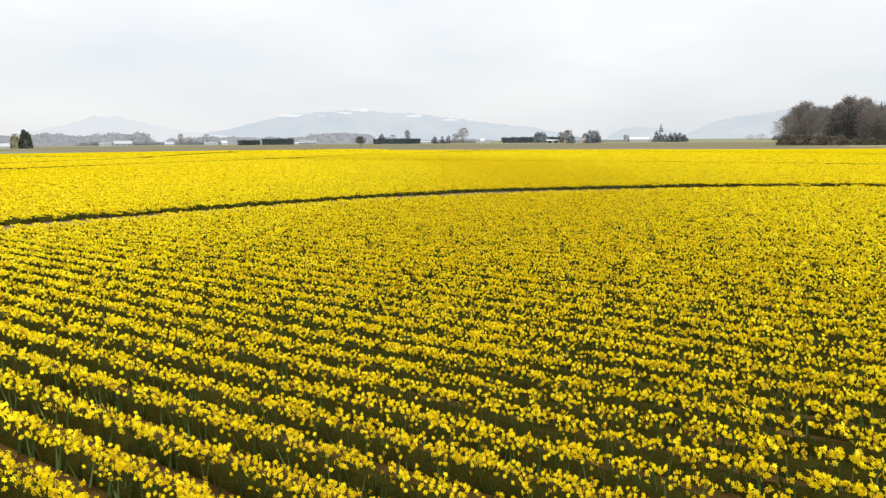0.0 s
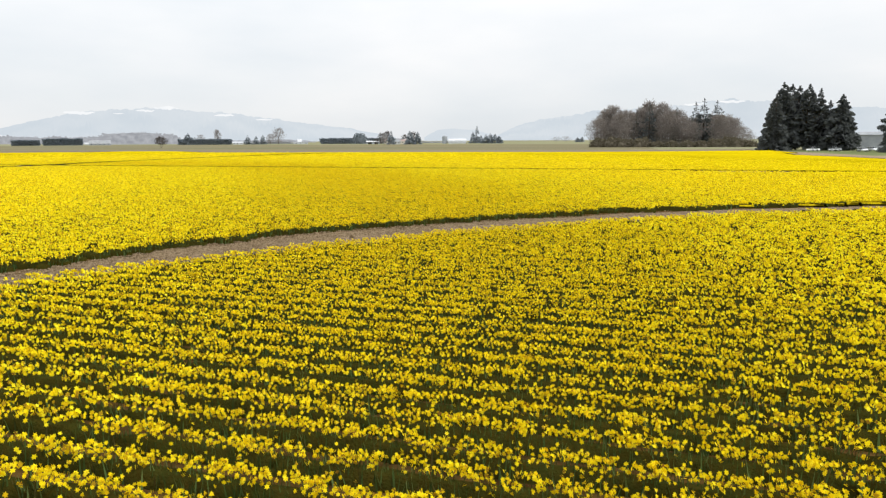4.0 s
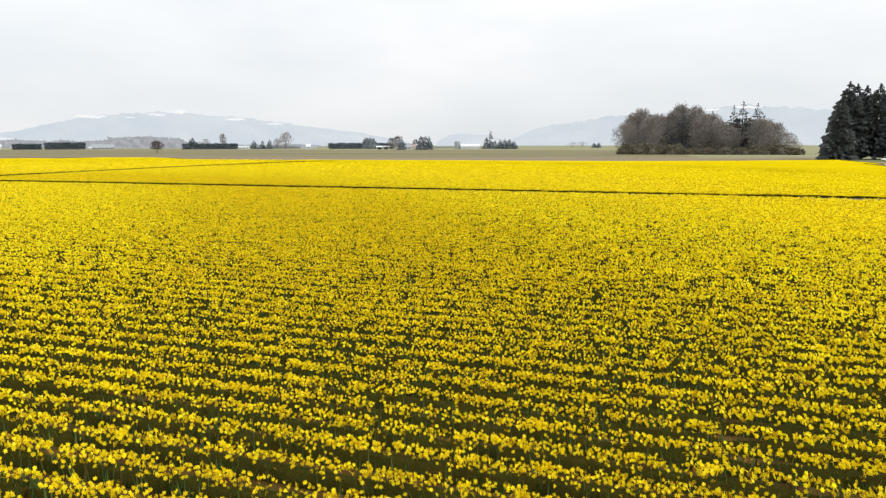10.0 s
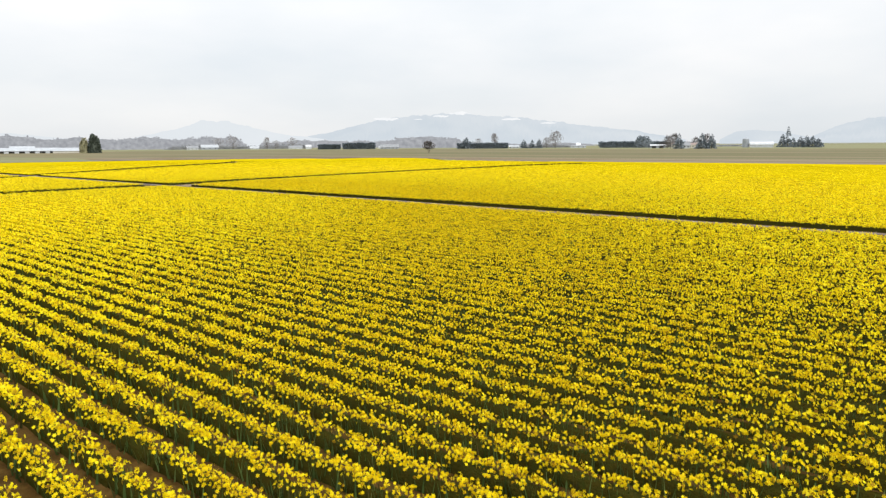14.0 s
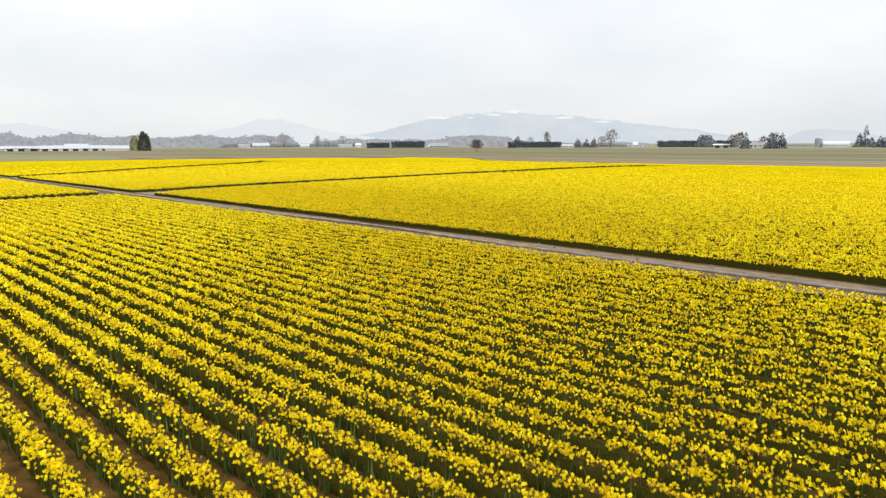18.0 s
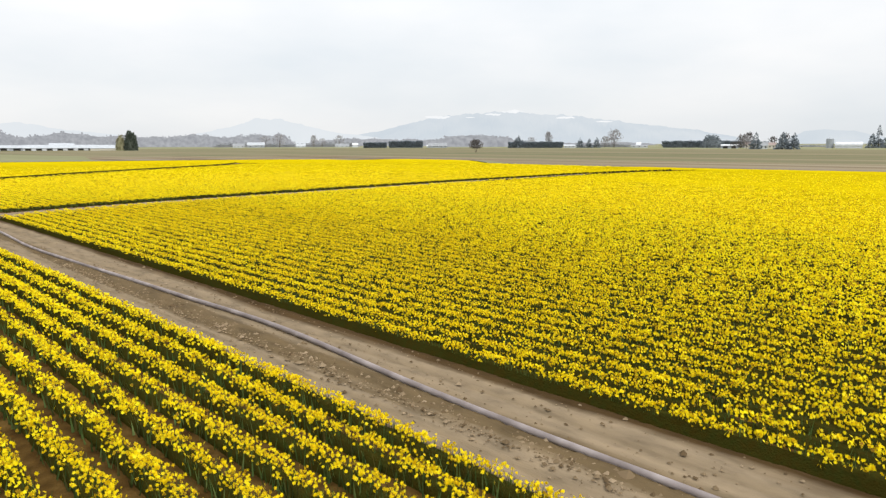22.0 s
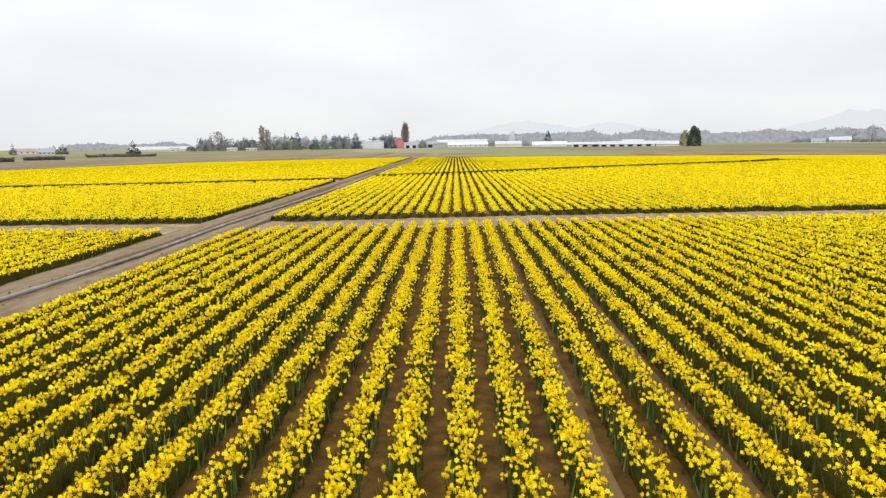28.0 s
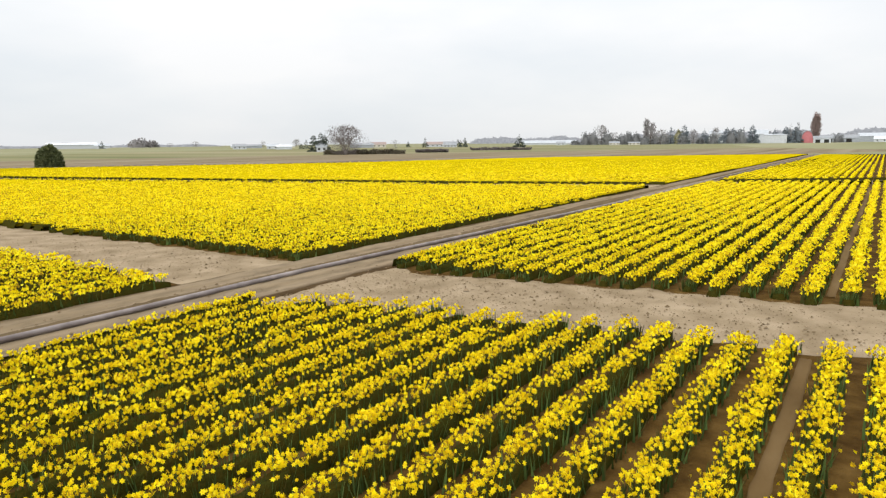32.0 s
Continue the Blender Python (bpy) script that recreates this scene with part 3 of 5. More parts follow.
# ---- distance ----
def hill(name, mat, points, dist, depth, label, seed, origin=(-40, 60)):
    """A hill range from (bearing, height) pairs; bearings turn left from +y."""
    az, hh = zip(*points)
    a = np.arange(az[0], az[-1], 0.12 if az[0] < az[-1] else -0.12)
    order = np.argsort(az)
    top = np.interp(a, np.array(az)[order], np.array(hh)[order])
    r = np.random.default_rng(seed)
    top = top * (1 + 0.03 * smooth_noise(a, seed, 0.5) + 0.02 * smooth_noise(a, seed + 1, 0.17))
    rows = []
    for k, (frac, dd) in enumerate(((0.0, -depth), (0.35, -depth * 0.6), (0.75, -depth * 0.25), (1.0, 0.0), (0.0, depth * 0.5))):
        d = dist + dd + (r.uniform(-0.1, 0.1, len(a)) * depth if 0 < k < 4 else 0)
        rows.append(np.stack([origin[0] - np.sin(np.radians(a)) * d, origin[1] + np.cos(np.radians(a)) * d, top * frac - 1.0], -1))
    v = np.stack(rows, 0).reshape(-1, 3)
    n = len(a)
    i = (np.arange(4)[:, None] * n + np.arange(n - 1)).ravel()[:, None]
    f = i + np.array([[0, 1, n + 1, n]])
    return tagged(new(name, mesh_np(name, v, f, [mat], None, True)), label, "hills", kind="structure")




# ---- trees ----
FIR = material("fir_needles", [(0.084, 0.092, 0.090), (0.104, 0.113, 0.110), (0.128, 0.138, 0.134)], island=True, rough=0.85, spec=0.05, translucent=0.4)
DARK_LEAF = material("evergreen_leaf", [(0.05, 0.065, 0.05), (0.075, 0.09, 0.07), (0.10, 0.115, 0.09)], island=True, rough=0.8, spec=0.1)
OLIVE_LEAF = material("olive_bush_leaf", [(0.06, 0.072, 0.034), (0.09, 0.105, 0.048), (0.13, 0.14, 0.07)], island=True, rough=0.8, spec=0.1)
YELLOW_LEAF = material("spring_leaf", [(0.22, 0.21, 0.12), (0.29, 0.275, 0.165)], island=True, rough=0.8, spec=0.1)
# distant evergreens and hedges: haze is mixed into the leaf colour as blue-grey
HAZY_LEAF = material("hazy_evergreen", [(0.17, 0.20, 0.218), (0.20, 0.23, 0.248), (0.23, 0.257, 0.275)], island=True, rough=0.9, spec=0.05, translucent=0.4)
HAZY_HEDGE = material("hazy_hedge_leaf", [(0.175, 0.208, 0.236), (0.21, 0.245, 0.272), (0.245, 0.278, 0.305)], island=True, rough=0.9, spec=0.05, translucent=0.45)
TWIG = material("bare_twigs", [(0.205, 0.180, 0.158), (0.228, 0.202, 0.178), (0.25, 0.223, 0.20)], island=True, rough=0.9, spec=0.05, translucent=0.45)
BRUSH = material("brown_brush", [(0.12, 0.105, 0.07), (0.15, 0.132, 0.092), (0.18, 0.158, 0.115)], island=True, rough=0.9, spec=0.05, translucent=0.3)
DARK_TWIG = material("dark_bare_twigs", [(0.075, 0.066, 0.06), (0.10, 0.088, 0.08), (0.125, 0.11, 0.10)], island=True, rough=0.9, spec=0.05)
MEADOW_TWIG = material("grey_brown_twigs", [(0.15, 0.132, 0.123), (0.178, 0.157, 0.147), (0.205, 0.182, 0.172)], island=True, rough=0.9, spec=0.05, translucent=0.3)
# paler copy of the bare twigs, with distance haze in its colour
HAZY_TWIG = material("hazy_bare_twigs", [(0.26, 0.245, 0.24), (0.29, 0.275, 0.27), (0.32, 0.30, 0.295)], island=True, rough=0.9, spec=0.05, translucent=0.4)
RED_TWIG = material("poplar_twigs", [(0.27, 0.205, 0.185), (0.34, 0.262, 0.24)], island=True, rough=0.9, spec=0.05, translucent=0.4)
PALE_BARK = material("pale_bark", [(0.20, 0.175, 0.155), (0.30, 0.27, 0.245)], scale=3.0, rough=0.9)
BARK = material("bark", [(0.05, 0.038, 0.028), (0.10, 0.08, 0.06)], scale=3.0, rough=0.9, bump=0.02)
# farmyard leaf and woods are lightened toward blue-grey to carry haze
YARD_LEAF = material("hazy_farmyard_leaf", [(0.15, 0.16, 0.16), (0.19, 0.198, 0.198), (0.235, 0.238, 0.236)], island=True, rough=0.9, spec=0.05, translucent=0.4)
NEAR_WOODS = material("hazy_farmyard_woods", [(0.27, 0.28, 0.29), (0.30, 0.31, 0.32), (0.335, 0.34, 0.35)], island=True, rough=0.95, spec=0.02, translucent=0.5)


def tube(points, radii, sides=6):
    """A tapered tube as quads."""
    vs, fs = [], []
    pts = [Vector(p) for p in points]
    for i, (p, r) in enumerate(zip(pts, radii)):
        d = (pts[min(i + 1, len(pts) - 1)] - pts[max(i - 1, 0)]).normalized()
        a = d.orthogonal().normalized()
        b = d.cross(a)
        for k in range(sides):
            t = 2 * math.pi * k / sides
            vs.append(p + (a * math.cos(t) + b * math.sin(t)) * r)
        if i:
            o = (i - 1) * sides
            fs += [(o + k, o + (k + 1) % sides, o + sides + (k + 1) % sides, o + sides + k) for k in range(sides)]
    return np.array([tuple(v) for v in vs]), np.array(fs)


def shards(c, length, width, direction, r):
    """Small leaf or twig clumps: a thin kite each, from c along direction."""
    n = len(c)
    d = direction / np.linalg.norm(direction, axis=1, keepdims=True)
    s = np.cross(d, r.normal(0, 1, (n, 3)))
    s /= np.linalg.norm(s, axis=1, keepdims=True) + 1e-9
    tip = c + d * length[:, None]
    mid = c + d * (length * 0.45)[:, None]
    w = s * width[:, None]
    return np.concatenate([np.stack([c, mid - w, tip], 1), np.stack([c, tip, mid + w], 1)])


def conifer(seed, h, rad, count, mat, label, bare=0.06, power=0.8, group="", boughs=110, full=1.0):
    """A fir: tapered trunk and separate drooping boughs, shorter towards a pointed top, with gaps between them."""
    r = np.random.default_rng(seed)
    tree = tagged(new("conifer_tree"), label, "tree", group)
    v, f = tube([(0, 0, 0), (0.05 * rad, 0, h * 0.5), (0, 0, h)], [h * 0.016, h * 0.011, 0.03])
    part("trunk", mesh_np("trunk", v, f, [BARK]), None, tree)
    ub = np.sort(r.uniform(bare, 0.985, boughs))
    ab = np.arange(boughs) * 2.4 + r.normal(0, 0.5, boughs)
    lb = rad * (1 - ub) ** power * r.uniform(0.62, 1.18, boughs) * (1 + 0.18 * np.sin(ab * 2 + seed)) + 0.02 * rad
    per = max(3, count // boughs)
    k = np.repeat(np.arange(boughs), per)
    n = len(k)
    s = r.uniform(0.06, 1.0, n) ** 0.75
    reach = lb[k] * s
    tilt = 0.45 * ub[k] - 0.28  # low boughs droop, high ones rise
    side = r.normal(0, 0.16, n) * lb[k] * (1.1 - 0.6 * s)
    c = np.stack([np.cos(ab[k]) * reach - np.sin(ab[k]) * side, np.sin(ab[k]) * reach + np.cos(ab[k]) * side, ub[k] * h + reach * tilt - 0.10 * reach * s + r.normal(0, 0.06, n) * lb[k]], -1)
    c[:, 2] = np.maximum(c[:, 2], bare * h * 0.5)
    d = np.stack([np.cos(ab[k]), np.sin(ab[k]), tilt - 0.15 + 0.2 * ub[k]], -1) + r.normal(0, 0.35, (n, 3))
    size = (lb[k] * r.uniform(0.16, 0.34, n) + 0.012 * rad) * full
    t = [shards(c, size, size * r.uniform(0.3, 0.5, n), d, r)]
    m = max(8, count // 40)
    z = h * r.uniform(0.93, 1.0, m)
    t.append(shards(np.stack([r.normal(0, 0.012 * rad, m), r.normal(0, 0.012 * rad, m), z], -1), np.full(m, h * 0.02), np.full(m, rad * 0.02), np.stack([r.normal(0, 0.7, m), r.normal(0, 0.7, m), np.ones(m)], -1), r))
    tagged(part("crown", tri_soup("crown", np.concatenate(t), [mat]), None, tree), kind="stuff")
    return tree


def bare_tree(seed, h, rad, count, mat, label, stems=1, low=0.25, group="", column=False, fine=1.0, bark=None, twig=1.0):
    """A leafless tree: trunk, limbs and a haze of fine twigs."""
    r = np.random.default_rng(seed)
    tree = tagged(new("bare_tree"), label, "tree", group)
    chunks = []
    for s in range(stems):
        a0 = 2 * math.pi * s / stems + r.uniform(0, 1)
        lean = 0.0 if stems == 1 else 0.28
        top = np.array([math.cos(a0) * rad * lean, math.sin(a0) * rad * lean, h * 0.6])
        v, f = tube([(math.cos(a0) * 0.2 * (stems > 1), math.sin(a0) * 0.2 * (stems > 1), 0), tuple(top * 0.5), tuple(top)], [h * 0.022, h * 0.015, h * 0.008])
        chunks.append((v, f, np.zeros(len(f), int)))
        for k in range(9):
            b = top * r.uniform(0.35, 1.0)
            a = r.uniform(0, 2 * math.pi)
            out = rad * r.uniform(0.35, 0.8) * (0.35 if column else 1)
            e = np.array([b[0] + math.cos(a) * out, b[1] + math.sin(a) * out, min(h * 0.9, b[2] + h * r.uniform(0.15, 0.4))])
            m = (b + e) / 2 + np.array([0, 0, h * 0.03])
            v, f = tube([tuple(b), tuple(m), tuple(e)], [h * 0.008, h * 0.005, h * 0.002], 4)
            chunks.append((v, f, np.zeros(len(f), int)))
    v, f, m = joined(chunks)
    part("trunk", mesh_np("trunk", v, f, [bark or BARK]), None, tree)
    az, u = r.uniform(0, 2 * np.pi, count), r.uniform(low, 0.97, count)
    prof = np.sin(np.pi * np.clip((u - low * 0.6) / (1.02 - low * 0.6), 0, 1)) ** 0.6
    if stems > 4:
        prof = np.clip(0.5 + 1.1 * u - 1.2 * u ** 3, 0, 1)  # many stems fan out from the ground
    rr = rad * prof * r.uniform(0.04, 1, count) ** 0.72 * (0.92 + 0.28 * np.sin(az * 3 + seed) * np.cos(u * 9 + seed))
    c = np.stack([np.cos(az) * rr, np.sin(az) * rr, u * h * (1 + np.clip(r.normal(0, 0.045, count), -0.1, 0.13))], -1)
    d = np.stack([np.cos(az) * (0.2 if column else 0.6), np.sin(az) * (0.2 if column else 0.6), np.ones(count)], -1) + r.normal(0, 0.35 if twig == 1.0 else 0.6, (count, 3))
    ln = h * r.uniform(0.05, 0.13, count) * (0.8 + 0.5 * u) * twig
    t = shards(c, ln, ln * r.uniform(0.05, 0.10, count) * fine, d, r)
    tagged(part("crown", tri_soup("crown", t, [mat]), None, tree), kind="stuff")
    return tree


def leafy_mass(name, seed, sx, sy, sz, count, mat, label, category, size, group="", dome=True, ragged=0.15):
    """A hedge, bush or leafy crown: clumps of leaves over a low body."""
    r = np.random.default_rng(seed)
    thing = tagged(new(name), label, category, group)
    u = r.uniform(-1, 1, count)
    if dome:
        q = r.normal(0, 1, (count, 3))
        q /= np.linalg.norm(q, axis=1, keepdims=True)
        q[:, 2] = np.abs(q[:, 2])
        q *= r.uniform(0.75, 1.0, (count, 1))
        c = q * np.array([sx, sy, sz]) * (1 + ragged * np.sin(q[:, :1] * 7 + seed) * np.cos(q[:, 1:2] * 5))
    else:
        wave = 1 + ragged * smooth_noise(u * sx, seed, max(2.0, sz * 0.5))
        side = r.uniform(0, 1, count) < 0.5
        y = np.where(side, r.choice([-1, 1], count) * sy, r.uniform(-sy, sy, count))
        z = np.where(side, r.uniform(0.02, 1, count), r.uniform(0.88, 1, count)) * sz * wave
        c = np.stack([u * sx, y, z], -1)
    d = c / np.array([sx, sy, sz]) + r.normal(0, 0.5, (count, 3)) + np.array([0, 0, 0.3])
    ln = size * r.uniform(0.6, 1.4, count)
    t = shards(c - d * size * 0.2, ln, ln * 0.4, d, r)
    tagged(part("foliage", tri_soup("foliage", t, [mat]), None, thing), kind="stuff")
    bm = bmesh.new()
    bmesh.ops.create_icosphere(bm, subdivisions=2, radius=1.0) if dome else bmesh.ops.create_cube(bm, size=2.0)
    for v in bm.verts:
        v.co.z = max(v.co.z, 0.0) if dome else (v.co.z + 1) / 2
        v.co = Vector((v.co.x * sx * 0.97, v.co.y * sy * 0.85, v.co.z * sz * 0.88))
    part("inner_growth", bm, mat, thing)
    return thing


def put(ob, x, y, turn=0.0, scale=1.0):
    ob.matrix_basis = Matrix.LocRotScale((x, y, 0), Euler((0, 0, radians(turn))), (scale,) * 3)
    return ob


# ---- buildings and cars ----
WHITE_WALL = material("white_boards", [(0.44, 0.46, 0.48), (0.54, 0.56, 0.58)], scale=0.6, rough=0.7)
CREAM_WALL = material("cream_metal_siding", [(0.50, 0.47, 0.40), (0.58, 0.55, 0.48)], scale=0.5, rough=0.6)
GREY_WALL = material("grey_siding", [(0.26, 0.28, 0.30), (0.34, 0.36, 0.38)], scale=0.5, rough=0.7)
# barn red paled toward pink: distance haze is in the colour
RED_WALL = material("red_barn_boards", [(0.42, 0.15, 0.155), (0.50, 0.19, 0.20)], scale=0.5, rough=0.8)
PALE_ROOF = material("pale_metal_roof", [(0.33, 0.35, 0.37), (0.42, 0.44, 0.46)], scale=0.3, rough=0.5)
WHITE_ROOF = material("white_metal_roof", [(0.46, 0.48, 0.50), (0.58, 0.59, 0.60)], scale=0.3, rough=0.5)
BROWN_ROOF = material("brown_shingle_roof", [(0.24, 0.19, 0.17), (0.30, 0.24, 0.22)], scale=0.5, rough=0.8)
GREY_ROOF = material("grey_shingle_roof", [(0.20, 0.21, 0.22), (0.30, 0.31, 0.32)], scale=0.5, rough=0.8)
DARK_OPENING = material("dark_doorway", [(0.02, 0.02, 0.02), (0.035, 0.033, 0.03)], scale=1.0, rough=0.9)
CAR_WHITE = material("white_car_paint", [(0.72, 0.73, 0.74), (0.78, 0.79, 0.80)], scale=0.5, rough=0.25, spec=0.5)
CAR_SILVER = material("silver_car_paint", [(0.42, 0.44, 0.46), (0.48, 0.50, 0.52)], scale=0.5, rough=0.25, spec=0.5)
GLASS = material("dark_car_glass", [(0.02, 0.025, 0.03), (0.03, 0.035, 0.04)], scale=1.0, rough=0.08, spec=0.5)
RUBBER = material("tyre_rubber", [(0.015, 0.015, 0.016), (0.03, 0.03, 0.03)], scale=4.0, rough=0.8)


def box(x0, x1, y0, y1, z0, z1, bevel=0.0):
    bm = bmesh.new()
    bmesh.ops.create_cube(bm, size=1.0)
    for v in bm.verts:
        v.co = Vector((x0 + (v.co.x + 0.5) * (x1 - x0), y0 + (v.co.y + 0.5) * (y1 - y0), z0 + (v.co.z + 0.5) * (z1 - z0)))
    if bevel:
        bmesh.ops.bevel(bm, geom=bm.edges[:], offset=bevel, segments=1, affect="EDGES")
    return bm


def extruded(profile, x0, x1):
    """A prism along x of a profile in y and z."""
    bm = bmesh.new()
    a = [bm.verts.new((x0, y, z)) for y, z in profile]
    b = [bm.verts.new((x1, y, z)) for y, z in profile]
    bm.faces.new(a[::-1])
    bm.faces.new(b)
    n = len(profile)
    for i in range(n):
        bm.faces.new((a[i], a[(i + 1) % n], b[(i + 1) % n], b[i]))
    return bm


def farm_building(name, length, width, eave, ridge_h, wall, roof, label, category, doors=0, windows=0, group="", arch=False, chimney=False):
    """A gabled (or arched) building, long along x."""
    thing = tagged(new(name), label, category, group)
    w = width / 2
    if arch:
        prof = [(w * math.cos(a), eave + (ridge_h - eave) * math.sin(a) ** 0.9) for a in np.linspace(0, math.pi, 11)]
        body = [(-w, 0), (w, 0)] + prof
    else:
        prof = [(w, eave), (0, ridge_h), (-w, eave)]
        body = [(-w, 0), (w, 0)] + prof
    part("wall", extruded(body, -length / 2, length / 2), wall, thing)
    outer = [(y * 1.06, z + 0.25 if abs(y) < w * 0.99 else z) for y, z in prof]
    shell = outer + [(y, z + 0.02) for y, z in reversed(prof)]
    part("roof", extruded(shell, -length / 2 - 0.5, length / 2 + 0.5), roof, thing)
    for i in range(doors):
        x = -length / 2 + length * (i + 0.5) / doors
        d = min(length / doors * 0.28, 3.2)
        for side in (-1, 1):
            part("doorway", box(x - d, x + d, side * w - 0.06, side * w + 0.06, 0, eave * 0.8), DARK_OPENING, thing, "dark open doorway")
    for i in range(windows):
        x = -length / 2 + length * (i + 0.5) / windows
        for side in (-1, 1):
            win = part("window", box(x - 0.7, x + 0.7, side * w - 0.05, side * w + 0.05, eave * 0.35, eave * 0.75), DARK_OPENING, thing)
            part("window_sill", box(x - 0.85, x + 0.85, side * w - 0.14, side * w + 0.14, eave * 0.35 - 0.1, eave * 0.35 - 0.003), wall, win)
    if chimney:
        part("chimney", box(length * 0.2, length * 0.2 + 0.8, -0.4, 0.4, ridge_h - 1.0, ridge_h + 1.2), GREY_ROOF, thing)
    return thing


def car(paint, label, van=False):
    thing = tagged(new("parked_car"), label, "car", "cars parked under the firs")
    low = [(-2.2, 0.35), (2.2, 0.35), (2.25, 0.7), (1.9, 0.92), (0.9, 1.0), (-2.15, 1.02), (-2.25, 0.7)]
    top = [(-2.1, 1.02), (0.85, 1.0), (0.25, 1.5 + 0.25 * van), (-1.7 - 0.3 * van, 1.52 + 0.25 * van)]
    for name, prof, half, mat in (("body", low, 0.88, paint), ("window_band", [(x * 0.98, z) for x, z in top], 0.74, GLASS)):
        bm = extruded(prof, -half, half)
        bmesh.ops.bevel(bm, geom=bm.edges[:], offset=0.05, segments=1, affect="EDGES")
        bmesh.ops.transform(bm, matrix=Matrix.Rotation(radians(90), 4, "Z"), verts=bm.verts)
        part(name, bm, mat, thing)
    part("roof", box(-0.72, 0.72, -0.35, 1.75, 1.5 + 0.25 * van, 1.56 + 0.25 * van, 0.02), paint, thing)
    for sx in (-0.8, 0.8):
        for sy in (-1.35, 1.35):
            bm = bmesh.new()
            bmesh.ops.create_cone(bm, cap_ends=True, segments=14, radius1=0.34, radius2=0.34, depth=0.22)
            bmesh.ops.transform(bm, matrix=Matrix.Translation((sx, sy, 0.34)) @ Matrix.Rotation(radians(90), 4, "Y"), verts=bm.verts)
            wheel = part("wheel", bm, RUBBER, thing)
            bm = bmesh.new()
            bmesh.ops.create_cone(bm, cap_ends=True, segments=10, radius1=0.2, radius2=0.2, depth=0.24)
            bmesh.ops.transform(bm, matrix=Matrix.Translation((sx, sy, 0.34)) @ Matrix.Rotation(radians(90), 4, "Y"), verts=bm.verts)
            part("rim", bm, CAR_SILVER, wheel)
    return thing


def woods(name, label, west, east, depth, h, seed, step=4.0, mat=None):
    """A far belt of woods, too small to count tree by tree."""
    r = np.random.default_rng(seed)
    a, b = np.array(west, float), np.array(east, float)
    n = int(np.linalg.norm(b - a) / step) * 5
    u = r.uniform(0, 1, n)
    side = np.array([-(b - a)[1], (b - a)[0]]) / np.linalg.norm(b - a)
    base = a + (b - a) * u[:, None] + side * r.uniform(0, depth, n)[:, None]
    # the solid mass of the belt, with a softly waving top
    long = np.linalg.norm(b - a)
    us = np.linspace(0, 1, max(8, int(long / step)))
    tops = h * (0.72 + 0.16 * smooth_noise(us * long, seed, 60) + 0.07 * smooth_noise(us * long, seed + 1, 14) + 0.04 * smooth_noise(us * long, seed + 2, 5)) * np.clip(np.minimum(us, 1 - us) * 14, 0.1, 1)
    foot = a + (b - a) * us[:, None]
    rings = [np.column_stack([foot + side * depth * s, tops * q]) for s, q in ((0.0, 0.0), (0.05, 0.7), (0.3, 1.0), (0.8, 0.9), (1.0, 0.0))]
    m = len(us)
    q = (np.arange(4)[:, None] * m + np.arange(m - 1)).ravel()
    v = np.concatenate(rings)
    out = [v[np.stack([q, q + 1, q + m + 1], 1)], v[np.stack([q, q + m + 1, q + m], 1)]]
    hh = np.interp(u, us, tops) * r.uniform(0.85, 1.12, n)
    for k in range(6):
        z = hh * r.uniform(0.3, 0.95, n)
        c = np.stack([base[:, 0] + r.normal(0, step * 0.6, n), base[:, 1] + r.normal(0, step * 0.6, n), z], -1)
        d = np.stack([r.normal(0, 1, n), r.normal(0, 1, n), r.normal(0.5, 0.6, n)], -1)
        ln = np.minimum(step * 0.8, hh * 0.35 + 0.5) * r.uniform(0.7, 1.3, n)
        out.append(shards(c, ln, ln * 0.45, d, r))
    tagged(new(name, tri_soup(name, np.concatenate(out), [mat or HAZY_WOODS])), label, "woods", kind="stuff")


# ---- the fir group by the lane ----
for i, (x, y, h, r) in enumerate([(44.2, 294.4, 22.2, 5.7), (48.2, 303.9, 27.5, 8.8), (53.4, 315.1, 27.5, 8.3), (55.4, 310.7, 26.4, 8.2), (57.5, 302.2, 26.4, 8.0), (61.2, 299.4, 24.5, 5.8), (65.1, 300.6, 19.8, 6.4), (67.9, 293.8, 21.6, 8.9), (79.4, 254.0, 23.9, 9.1), (77.6, 252.5, 20.0, 9.1)]):
    put(conifer(40 + i, h, r * 0.80, 6000, FIR, "tall dark green fir standing beside the gravel lane", boughs=230, full=1.25, bare=0.05 if i in (0, 8, 9) else 0.12, power=0.72, group="firs by the lane"), x, y, 40 * i)
put(conifer(60, 16.5, 4.6, 2200, FIR, "dark evergreen behind the grey hall", boughs=110, full=1.4, power=0.5), 102.5, 357.0)
